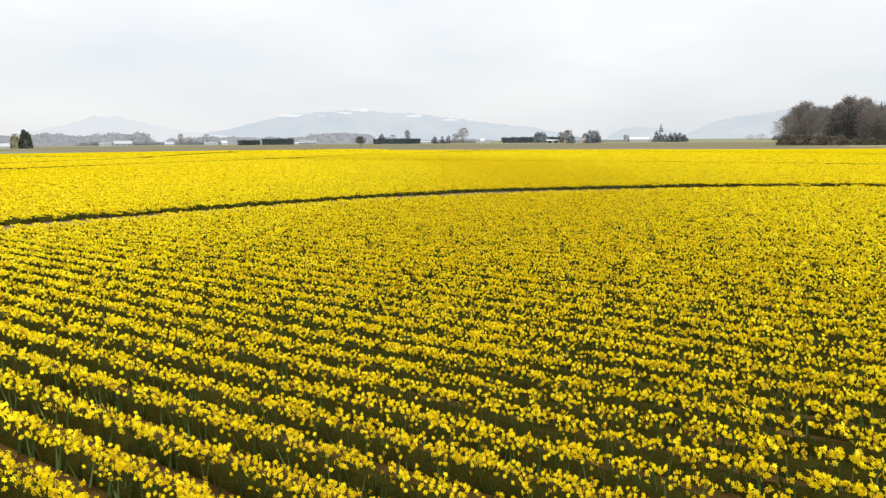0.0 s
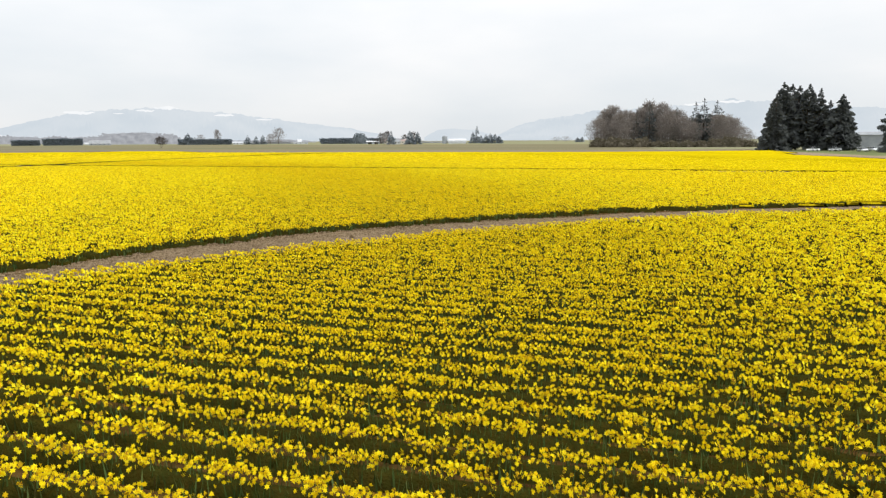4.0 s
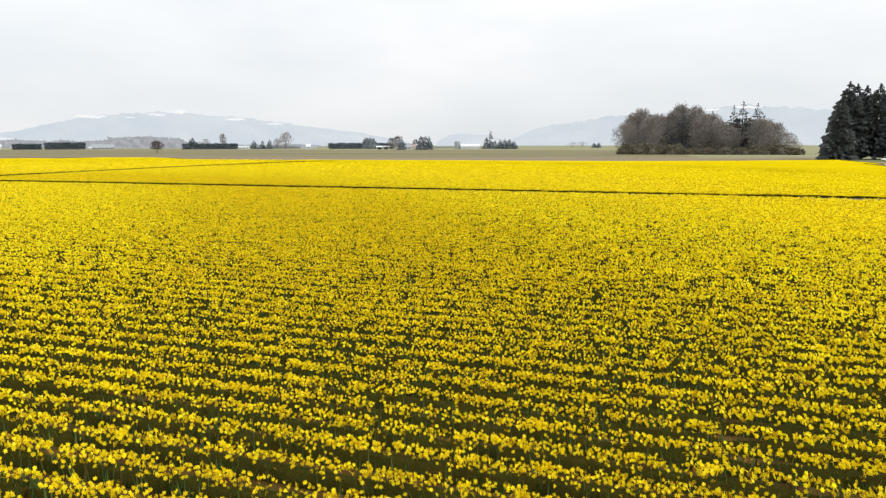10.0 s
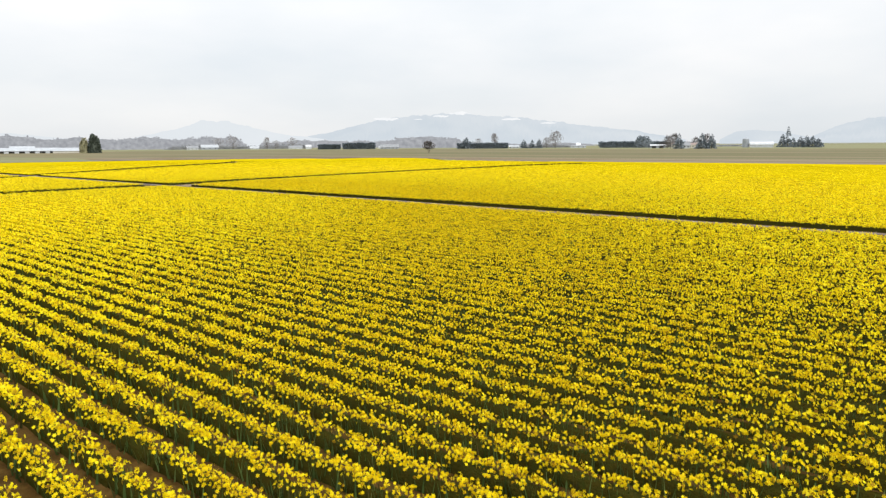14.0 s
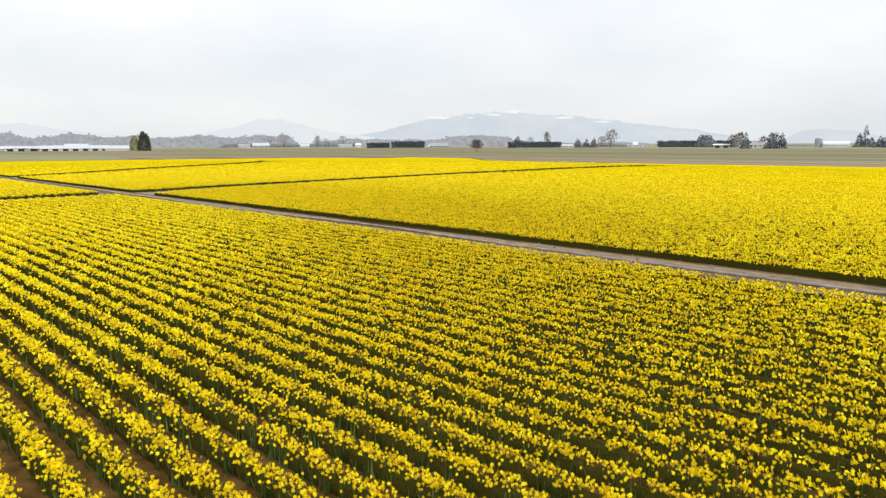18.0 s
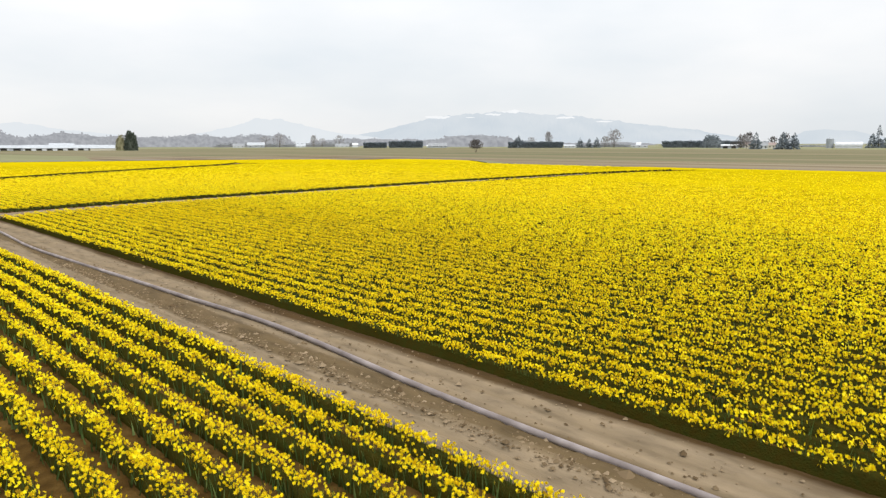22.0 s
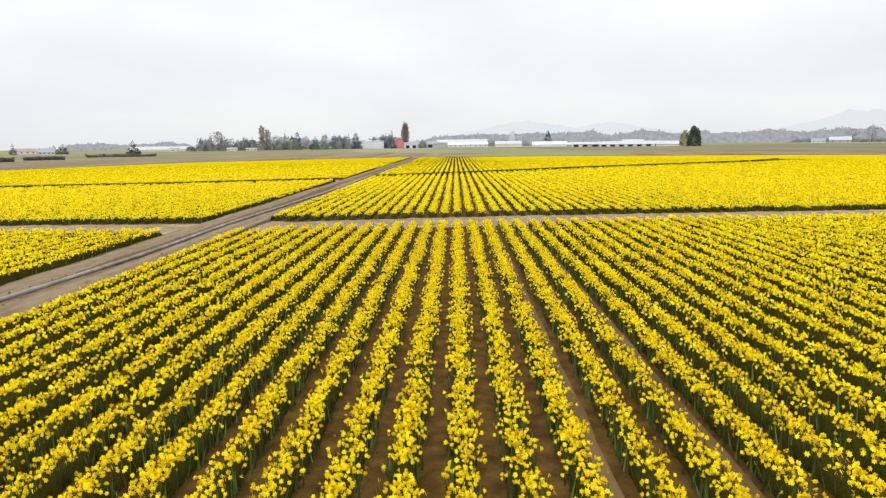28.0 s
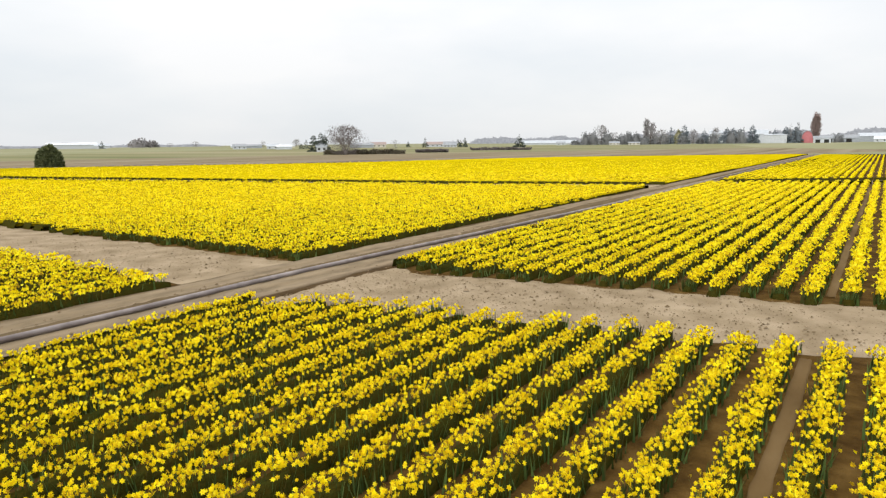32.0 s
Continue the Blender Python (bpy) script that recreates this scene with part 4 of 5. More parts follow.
# ---- the bare copse ----
for i, (x, y, h, r) in enumerate([(-34.8, 422.9, 19.0, 7.7), (-32.0, 445.5, 23.0, 6.9), (-27.3, 441.1, 22.8, 7.8), (-22.2, 424.9, 21.3, 6.8), (-18.4, 439.3, 21.0, 7.8), (-14.7, 463.0, 23.9, 7.9), (-10.0, 451.4, 24.0, 5.4), (-5.7, 463.9, 25.8, 6.7), (-1.2, 460.3, 23.4, 7.2), (3.1, 454.9, 25.4, 8.0), (7.0, 436.8, 23.7, 7.5), (12.1, 461.8, 22.9, 7.8), (15.5, 433.1, 16.3, 7.6), (19.4, 429.4, 15.4, 7.4), (24.7, 450.0, 16.8, 6.9), (29.1, 453.1, 16.7, 5.8), (33.5, 456.9, 19.5, 7.2), (34.9, 425.0, 16.9, 6.1), (41.9, 457.1, 20.0, 7.5), (43.9, 435.6, 15.9, 5.9), (46.9, 425.3, 12.7, 7.7), (53.2, 442.1, 7.2, 6.1)]):
    put(bare_tree(100 + i, h * (0.88 + 0.05 * (i * 7 % 5)), r * 1.15, 5600, TWIG, "leafless brown tree in a dense copse", stems=3, low=0.04, bark=PALE_BARK, group="trees of the copse", twig=0.62), x, y, 25 * i)
for i, (x, y, h, r) in enumerate([(-5.1, 440.1, 28.0, 4.9), (22.2, 439.4, 27.1, 5.7), (26.9, 439.1, 29.3, 6.4), (34.4, 438.5, 27.8, 6.4), (-12.7, 440.1, 22.6, 3.8), (11.2, 439.9, 24.2, 3.8)]):
    put(conifer(140 + i, h, r * 1.15, 1600, FIR, "dark fir rising out of the bare copse", group="firs in the copse"), x, y, 30 * i)
for i, (x, y, h, r) in enumerate([(-33.9, 414.1, 5.6, 5.5), (-25.2, 414.6, 5.9, 6.9), (-16.6, 414.9, 4.8, 7.9), (-8.2, 415.1, 5.4, 7.4), (0.2, 415.1, 3.2, 6.1), (8.5, 415.0, 3.3, 5.6), (16.7, 414.6, 3.6, 7.6), (24.7, 414.2, 3.4, 5.9), (32.7, 413.6, 4.5, 7.5), (40.4, 412.8, 5.9, 7.1), (48.1, 411.9, 3.6, 6.6)]):
    put(leafy_mass("brush_thicket", 160 + i, r, 4.0, h, 900, BRUSH, "low brown brush along the edge of the copse", "thicket", 1.0, group="brush of the copse"), x, y, 17 * i)
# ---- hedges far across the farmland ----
put(leafy_mass("hedge", 888, 10.0, 3.0, 6.0, 4200, HAZY_HEDGE, "end of the long dark hedge by the farmhouse", "hedge", 1.9, group="far hedges", dome=False, ragged=0.06), -362.8, 928.8, 21.2)
put(leafy_mass("hedge", 766, 51.1, 3.0, 7.2, 4200, HAZY_HEDGE, "long clipped dark green hedge far off", "hedge", 1.9, group="far hedges", dome=False, ragged=0.06), -418.9, 909.5, 24.3)
put(leafy_mass("hedge", 220, 16.6, 3.0, 6.5, 4200, HAZY_HEDGE, "short dark green hedge far off", "hedge", 1.9, group="far hedges", dome=False, ragged=0.06), -827.3, 719.3, 48.4)
put(leafy_mass("hedge", 275, 24.7, 3.0, 8.6, 4200, HAZY_HEDGE, "dark uneven hedge beside a farmhouse", "hedge", 1.9, group="far hedges", dome=False, ragged=0.06), -796.8, 752.2, 46.1)
put(leafy_mass("hedge", 515, 35.1, 3.0, 6.7, 4200, HAZY_HEDGE, "dark green hedge below taller trees", "hedge", 1.9, group="far hedges", dome=False, ragged=0.06), -594.2, 796.5, 36.2)
put(leafy_mass("hedge", 832, 17.6, 1.6, 1.35, 1500, BRUSH, "low brown brush hedge beside the bare tree", "hedge", 0.9, group="meadow hedges", dome=False, ragged=0.3), -336.2, -76.6, 128.3)
put(leafy_mass("hedge", 936, 7.8, 1.6, 1.1, 900, MEADOW_TWIG, "low brown hedge at the meadow edge", "hedge", 0.9, group="meadow hedges", dome=False, ragged=0.3), -378.8, -69.7, 124.3)
put(leafy_mass("hedge", 1032, 17.8, 1.6, 1.1, 900, MEADOW_TWIG, "long low brown hedge at the meadow edge", "hedge", 0.9, group="meadow hedges", dome=False, ragged=0.3), -457.4, -74.3, 118.4)
# ---- far single trees ----
for i, (x, y, h, r) in enumerate([(-612.4, 783.7, 16.0, 9.4), (-605.1, 789.2, 10.6, 5.4), (-547.8, 829.3, 12.7, 5.4), (-538.1, 835.5, 11.8, 5.4), (-530.2, 840.4, 13.4, 5.4), (-294.4, 735.5, 15.7, 6.5), (-267.2, 724.3, 15.3, 7.4), (-258.7, 727.3, 14.6, 6.3), (-237.5, 921.3, 24.2, 6.5), (-242.9, 919.9, 15.6, 6.5), (-232.1, 922.6, 10.8, 6.5), (-211.3, 865.9, 11.9, 6.1), (-205.6, 867.3, 13.3, 6.1), (-199.8, 868.6, 12.6, 6.1), (-194.7, 869.7, 9.6, 6.1), (-124.3, 1184.1, 8.4, 4.8), (-116.7, 1184.8, 9.3, 4.8)]):
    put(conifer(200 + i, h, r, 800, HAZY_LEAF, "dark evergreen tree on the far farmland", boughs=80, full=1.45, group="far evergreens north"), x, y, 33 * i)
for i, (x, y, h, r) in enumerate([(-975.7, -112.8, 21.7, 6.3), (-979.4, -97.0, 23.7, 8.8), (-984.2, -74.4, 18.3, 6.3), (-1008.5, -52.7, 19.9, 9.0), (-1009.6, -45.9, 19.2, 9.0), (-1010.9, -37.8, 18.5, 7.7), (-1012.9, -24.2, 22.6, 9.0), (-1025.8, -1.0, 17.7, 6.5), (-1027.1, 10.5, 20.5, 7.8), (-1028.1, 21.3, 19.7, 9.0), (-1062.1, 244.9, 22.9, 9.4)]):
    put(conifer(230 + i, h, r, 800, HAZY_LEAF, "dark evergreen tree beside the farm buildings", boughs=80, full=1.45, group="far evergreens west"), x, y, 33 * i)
for i, (x, y, h, r) in enumerate([(-858.6, -646.9, 11.5, 7.3)]):
    put(bare_tree(395 + i, h, r, 600, HAZY_TWIG, "round leafless tree beside a cream house", low=0.1, fine=2.2), x, y)
for i, (x, y, h, r) in enumerate([(-409.0, -176.9, 9.9, 4.1), (-411.9, -173.8, 11.5, 4.1), (-413.4, -172.1, 10.2, 3.5)]):
    put(conifer(396 + i, h, r, 560, DARK_LEAF, "dark evergreen sheltering the white house", power=0.55, boughs=80, full=1.45, group="evergreens by the white house"), x, y, 33 * i)
for i, (x, y, h, r) in enumerate([(-681.2, -283.1, 10.6, 4.7), (-659.1, -164.0, 11.5, 7.5), (-701.2, -252.5, 7.3, 4.7), (-703.6, -248.5, 6.7, 4.7)]):
    put(conifer(250 + i, h, r * 0.62, 560, DARK_LEAF, "dark evergreen tree behind the meadow", boughs=80, full=1.45, power=0.85, group="evergreens behind the meadow"), x, y, 33 * i)
for i, (x, y, h, r) in enumerate([(-605.0, 801.8, 12.9, 5.1), (-587.1, 814.7, 19.9, 3.4), (-516.9, 860.1, 22.2, 7.6), (-521.5, 845.7, 14.1, 5.0), (-301.8, 732.6, 10.5, 6.1), (-159.8, 1180.0, 8.6, 8.1), (-143.5, 1182.0, 9.5, 8.1)]):
    put(bare_tree(270 + i, h, r * 1.4, 500, HAZY_TWIG, "leafless grey tree on the far farmland", low=0.12, fine=2.2, group="far bare trees north"), x, y, 20 * i)
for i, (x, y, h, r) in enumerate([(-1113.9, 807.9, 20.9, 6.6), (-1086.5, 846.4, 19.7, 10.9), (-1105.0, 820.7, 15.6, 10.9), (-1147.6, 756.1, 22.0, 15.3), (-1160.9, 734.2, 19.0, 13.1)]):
    put(bare_tree(280 + i, h, r, 400, HAZY_TWIG, "leafless grey tree near distant houses", low=0.1, fine=2.2, group="far bare trees northwest"), x, y, 20 * i)
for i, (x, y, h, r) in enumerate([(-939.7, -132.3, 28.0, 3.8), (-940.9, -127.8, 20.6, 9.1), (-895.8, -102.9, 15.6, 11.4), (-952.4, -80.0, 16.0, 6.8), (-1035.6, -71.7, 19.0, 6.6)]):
    put(bare_tree(290 + i, h, r, 500, HAZY_TWIG, "leafless grey tree behind the far field edge", low=0.05, fine=2.2, group="far bare trees west"), x, y, 20 * i)
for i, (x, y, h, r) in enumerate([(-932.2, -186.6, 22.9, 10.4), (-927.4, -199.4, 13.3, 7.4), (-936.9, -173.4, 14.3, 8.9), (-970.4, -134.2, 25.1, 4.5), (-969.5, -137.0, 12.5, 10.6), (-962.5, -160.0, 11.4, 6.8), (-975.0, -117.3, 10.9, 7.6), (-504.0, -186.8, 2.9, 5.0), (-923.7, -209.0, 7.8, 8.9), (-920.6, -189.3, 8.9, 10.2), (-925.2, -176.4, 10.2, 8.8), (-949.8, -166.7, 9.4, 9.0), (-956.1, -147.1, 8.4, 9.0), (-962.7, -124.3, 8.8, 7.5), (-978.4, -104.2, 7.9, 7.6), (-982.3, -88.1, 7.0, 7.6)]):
    put(bare_tree(300 + i, h, r, 500, HAZY_TWIG, "leafless tree in the farmyard belt", low=0.05, fine=2.0, group="farmyard bare trees"), x, y, 20 * i)
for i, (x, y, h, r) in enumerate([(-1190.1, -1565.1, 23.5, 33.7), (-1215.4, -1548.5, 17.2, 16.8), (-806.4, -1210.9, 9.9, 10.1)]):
    put(leafy_mass("tree_clump", 310 + i, r, r * 0.6, h, 300, HAZY_TWIG, "dense grey tree clump on the flat horizon", "tree clump", 5.0, group="horizon clumps"), x, y, 10 * i)
for i, (x, y, h, r) in enumerate([(-911.3, -213.0, 5.0, 6.6), (-915.8, -201.6, 14.7, 6.6), (-919.3, -192.6, 15.9, 7.3), (-925.2, -176.6, 15.7, 7.3), (-930.8, -160.5, 12.7, 7.3), (-933.2, -152.9, 16.0, 5.9), (-936.1, -143.9, 13.8, 6.6), (-919.7, -129.1, 8.8, 7.2), (-942.2, -123.4, 9.5, 5.9), (-945.0, -113.4, 10.7, 5.9), (-940.8, -89.7, 11.7, 5.8), (-965.0, -74.2, 6.8, 5.2), (-967.8, -60.7, 10.0, 6.7), (-991.4, -44.3, 15.3, 6.8), (-993.2, -33.8, 16.4, 6.8), (-1060.0, 11.4, 19.1, 7.3), (-1060.9, 20.1, 20.3, 7.3), (-1064.3, 64.6, 9.9, 6.5)]):
    put(leafy_mass("yard_tree", 350 + i, r, r * 0.8, h, 420, YARD_LEAF, "rounded grey-green tree in the farmyard belt", "tree", 1.5, group="farmyard trees", ragged=0.35), x, y, 31 * i)
for i, (x, y, h, r) in enumerate([(-331.1, 794.9, 13.3, 5.8), (-335.5, 825.4, 15.9, 6.0), (-316.8, 842.8, 11.7, 5.4), (-305.9, 846.5, 14.5, 6.1), (-336.7, 792.7, 6.5, 5.8)]):
    put(bare_tree(380 + i, h, r, 700, DARK_TWIG, "leafless tree around the far farmhouse", low=0.05, group="bare trees by the farmhouse", fine=2.0), x, y, 31 * i)
put(bare_tree(321, 8.0, 5.3, 1500, DARK_TWIG, "small leafless tree standing alone in the meadow", stems=2, low=0.3, fine=1.8), -364.3, 428.2)
put(bare_tree(322, 11.7, 9.8, 6000, MEADOW_TWIG, "wide leafless tree with many stems by the meadow", stems=6, low=0.0, bark=PALE_BARK, twig=0.62), -324.8, -77.6)
put(leafy_mass("evergreen_bush", 323, 2.9, 2.9, 5.0, 2600, OLIVE_LEAF, "dense dark olive evergreen bush at the field edge", "bush", 0.55, ragged=0.06), -186.8, -46.4)
put(leafy_mass("round_evergreen", 324, 5.8, 5.8, 18.4, 1500, DARK_LEAF, "dark round evergreen beside the long sheds", "tree", 1.8), -751.2, 345.2)
put(leafy_mass("yellow_leafed_tree", 325, 4.5, 4.5, 15.1, 700, YELLOW_LEAF, "yellow-green spring tree beside the dark evergreen", "tree", 1.4), -759.1, 338.4)
put(leafy_mass("round_evergreen", 326, 12.4, 8.2, 15.1, 600, HAZY_LEAF, "dark round tree in front of the long hedge", "tree", 2.4), -400.7, 886.2)
put(leafy_mass("yellow_leafed_tree", 327, 5.5, 5.5, 16.5, 500, YELLOW_LEAF, "pale yellow-green willow among dark evergreens", "tree", 2.0), -977.9, -103.8)
put(bare_tree(328, 32.0, 5.6, 3000, RED_TWIG, "tall reddish columnar poplar beside the red barn", low=0.1, column=True), -1054.6, 40.5)
# ---- farm buildings and houses ----
put(farm_building("farmhouse", 10.9, 10.0, 4.0, 6.4, CREAM_WALL, BROWN_ROOF, "low cream house with a brown roof", "house", 0, 3), -333.3, 826.2, 20.4)
put(farm_building("farmhouse", 13.9, 10.0, 3.4, 5.8, CREAM_WALL, BROWN_ROOF, "long low house with a brown roof", "house", 0, 4), -317.6, 832.0, 19.7)
put(farm_building("low_shed", 16.5, 8.0, 3.0, 4.1, GREY_WALL, WHITE_ROOF, "low grey shed in front of the hedge", "shed", 2, 0), -348.5, 809.5, 22.1)
put(farm_building("farmhouse", 6.8, 10.0, 2.2, 7.1, WHITE_WALL, WHITE_ROOF, "white gabled house near the long hedge", "house", 0, 2), -587.0, 1049.6, 28.8)
put(farm_building("long_shed", 66.0, 14.0, 2.5, 5.6, WHITE_WALL, PALE_ROOF, "long white livestock shed with dark open bays", "shed", 7, 0), -838.0, 305.8, 73.3)
put(farm_building("wide_shed", 23.2, 14.0, 5.5, 7.4, GREY_WALL, PALE_ROOF, "pale roofed shed behind the livestock shed", "shed", 0, 0), -866.6, 315.5, 73.7)
put(farm_building("long_shed", 20.2, 14.0, 2.9, 5.3, WHITE_WALL, PALE_ROOF, "low white shed at the end of the farm", "shed", 2, 0), -871.4, 257.0, 77.4)
put(farm_building("small_shed", 13.3, 10.0, 2.8, 5.2, GREY_WALL, PALE_ROOF, "small grey shed with a pale metal roof", "shed", 1, 0), -858.0, 271.1, 76.5)
put(farm_building("wide_shed", 36.0, 18.0, 2.2, 5.4, CREAM_WALL, PALE_ROOF, "wide low shed with a pale sloping roof", "shed", 0, 0), -795.5, 340.5, 70.0)
put(farm_building("long_shed", 46.2, 14.0, 2.8, 6.6, WHITE_WALL, WHITE_ROOF, "long white shed with a pale metal roof", "shed", 0, 0), -1012.0, 240.3, 81.9)
put(farm_building("long_shed", 36.2, 14.0, 2.2, 4.6, GREY_WALL, WHITE_ROOF, "long low shed with a white roof", "shed", 0, 0), -1015.0, 284.2, 79.3)
put(farm_building("warehouse", 60.5, 20.0, 3.9, 7.2, WHITE_WALL, WHITE_ROOF, "long white warehouse with a pale roof", "warehouse", 0, 8), -1121.1, 130.9, 88.7)
put(farm_building("warehouse", 84.4, 20.0, 7.5, 12.1, GREY_WALL, PALE_ROOF, "long grey-roofed building behind the warehouse", "warehouse", 0, 0), -1220.9, 122.7, 89.2)
put(farm_building("warehouse", 39.9, 22.0, 4.1, 8.3, CREAM_WALL, PALE_ROOF, "cream warehouse below the white frame tower", "warehouse", 0, 0), -1118.1, 192.6, 85.3)
put(farm_building("low_barn", 43.8, 16.0, 5.5, 9.6, GREY_WALL, GREY_ROOF, "low dark-roofed barn beside the warehouses", "barn", 2, 0), -1130.7, 62.1, 92.4)
put(farm_building("machine_shed", 24.7, 16.0, 9.8, 11.2, WHITE_WALL, PALE_ROOF, "plain white machine shed with a flat pale roof", "shed", 0, 0), -1025.8, 0.1, 96.3)
put(farm_building("barn", 15.0, 16.0, 11.6, 16.8, WHITE_WALL, PALE_ROOF, "white barn with a pale pitched roof", "barn", 0, 0), -1063.7, -21.1, 97.3)
put(farm_building("barn", 16.9, 14.0, 12.1, 17.1, WHITE_WALL, PALE_ROOF, "white farm building with a pale roof", "barn", 0, 3), -1055.2, -75.2, 100.6)
put(farm_building("lean_to", 18.2, 9.0, 4.9, 7.8, WHITE_WALL, GREY_ROOF, "white open lean-to beside the red barn", "shed", 2, 0), -1030.2, 49.9, 93.5)
put(farm_building("arched_barn", 24.0, 12.0, 2.6, 6.2, WHITE_WALL, WHITE_ROOF, "white arched metal barn far off", "barn", 0, 0, arch=True), -256.0, 885.0, 15.5)
put(farm_building("farmhouse", 10.4, 10.0, 3.2, 6.5, WHITE_WALL, GREY_ROOF, "white farmhouse beside dark evergreens", "house", 0, 3, chimney=True), -300.0, 765.5, 20.9)
put(farm_building("farmhouse", 27.7, 14.0, 2.2, 6.7, GREY_WALL, GREY_ROOF, "wide low farmhouse with a pale roof", "house", 0, 5), -763.9, 785.2, 43.8)
put(farm_building("farmhouse", 21.0, 10.0, 2.2, 3.2, WHITE_WALL, GREY_ROOF, "small white house by the far road", "house", 0, 3), -508.9, 910.7, 28.8)
put(farm_building("farmhouse", 14.1, 10.0, 2.2, 4.0, WHITE_WALL, PALE_ROOF, "small pale house at the hedge end", "house", 0, 3), -575.9, 846.7, 33.7)
put(farm_building("farmhouse", 19.1, 10.0, 2.8, 6.8, WHITE_WALL, GREY_ROOF, "white house among distant bare trees", "house", 0, 3), -1139.5, 670.3, 61.6)
put(farm_building("farmhouse", 29.3, 12.0, 3.7, 8.6, GREY_WALL, PALE_ROOF, "grey house among distant bare trees", "house", 0, 3), -1134.1, 700.6, 60.1)
put(farm_building("farmhouse", 15.9, 10.0, 2.2, 6.3, WHITE_WALL, PALE_ROOF, "pale house among distant bare trees", "house", 0, 2), -1085.2, 760.9, 56.5)
put(farm_building("farmhouse", 24.4, 10.0, 2.2, 6.0, WHITE_WALL, GREY_ROOF, "pale low house near the far hedge", "house", 0, 3), -1043.5, 820.3, 53.3)
put(farm_building("farmhouse", 10.0, 8.0, 4.0, 7.0, WHITE_WALL, WHITE_ROOF, "tiny white house on the far farmland", "house", 0, 0), -1006.5, 821.0, 51.9)
put(farm_building("farmhouse", 11.5, 8.0, 2.2, 3.2, WHITE_WALL, WHITE_ROOF, "small white outbuilding beside the hedge", "house", 0, 0), -847.8, 850.6, 45.7)
put(farm_building("farmhouse", 4.0, 8.0, 2.2, 3.2, WHITE_WALL, WHITE_ROOF, "white house at the end of the long hedge", "house", 0, 0), -512.0, 921.0, 29.7)
put(farm_building("farmhouse", 18.6, 10.0, 2.2, 3.2, WHITE_WALL, GREY_ROOF, "white low house between the far hedges", "house", 0, 3), -633.7, 939.5, 34.3)
put(farm_building("low_shed", 13.8, 8.0, 2.2, 3.2, WHITE_WALL, PALE_ROOF, "small pale shed on the flat horizon", "shed", 0, 0), -932.1, -878.0, 140.0)
put(farm_building("farmhouse", 18.2, 8.0, 2.2, 3.2, WHITE_WALL, GREY_ROOF, "low white house on the flat horizon", "house", 0, 0), -920.8, -821.8, 138.3)
put(farm_building("low_shed", 17.4, 8.0, 2.2, 3.2, WHITE_WALL, PALE_ROOF, "long low pale shed on the horizon", "shed", 0, 0), -951.2, -794.0, 136.4)
put(farm_building("farmhouse", 14.3, 8.0, 2.2, 3.2, CREAM_WALL, PALE_ROOF, "cream house beside a bare round tree", "house", 0, 0), -866.0, -667.8, 135.6)
put(farm_building("farmhouse", 6.1, 9.0, 3.0, 4.7, WHITE_WALL, GREY_ROOF, "white house beyond the wide bare tree", "house", 0, 2), -411.2, -172.8, 133.7)
put(farm_building("farmhouse", 13.3, 10.0, 2.2, 5.7, WHITE_WALL, GREY_ROOF, "white two-storey house behind the hedges", "house", 0, 4, chimney=True), -695.4, -261.6, 122.7)
put(farm_building("long_shed", 84.7, 18.0, 2.2, 6.5, WHITE_WALL, PALE_ROOF, "long pale shed on the far farmland", "shed", 0, 0), -1107.5, -336.7, 114.3)
put(farm_building("farmhouse", 11.5, 10.0, 2.2, 3.9, CREAM_WALL, GREY_ROOF, "cream house among bare trees", "house", 0, 3), -880.8, -152.1, 108.7)
put(farm_building("farmhouse", 12.6, 10.0, 2.2, 3.2, CREAM_WALL, GREY_ROOF, "low white house among bare trees", "house", 0, 3), -887.7, -131.0, 107.6)
put(farm_building("warehouse", 76.8, 20.0, 5.2, 10.5, WHITE_WALL, PALE_ROOF, "pale warehouse on the flat horizon", "warehouse", 0, 0), -991.8, -1450.9, 150.5)
put(farm_building("farmhouse", 10.9, 10.0, 2.2, 4.5, WHITE_WALL, GREY_ROOF, "small white house by the farm road", "house", 0, 2), -932.0, -241.3, 113.3)
put(farm_building("grey_hall", 9.9, 14.0, 6.2, 7.2, GREY_WALL, GREY_ROOF, "flat grey hall behind the parked cars", "building", 0, 0), 88.4, 329.1, -13.5)
put(farm_building("red_barn", 18.0, 12.3, 3.5, 14.0, RED_WALL, GREY_ROOF, "red barn with an arched roof beside the poplar", "barn", 0, 0, arch=True), -1040.0, 33.2, 4.0)
silo = tagged(new("grain_silo"), "small grey grain silo beside the arched barn", "silo")
v, f = tube([(0, 0, 0), (0, 0, 9.6), (0, 0, 11.4)], [3.6, 3.6, 0.4], 12)
part("drum", mesh_np("drum", v, f, [GREY_WALL]), None, silo)
put(silo, -272.6, 880.5)
tower = tagged(new("frame_tower"), "white A-shaped steel frame above the warehouse roof", "tower")
for sx in (-5, -1.5, 1.5, 5):
    v, f = tube([(sx, 0, 0), (sx * 0.45, 0, 23.0)], [0.9, 0.8], 6)
    part("leg", mesh_np("leg", v, f, [WHITE_WALL]), None, tower)
v, f = tube([(-3, 0, 22.3), (3, 0, 22.3)], [0.8, 0.8], 6)
part("crossbar", mesh_np("crossbar", v, f, [WHITE_WALL]), None, tower)
put(tower, -1147.7, 200.1, 73)
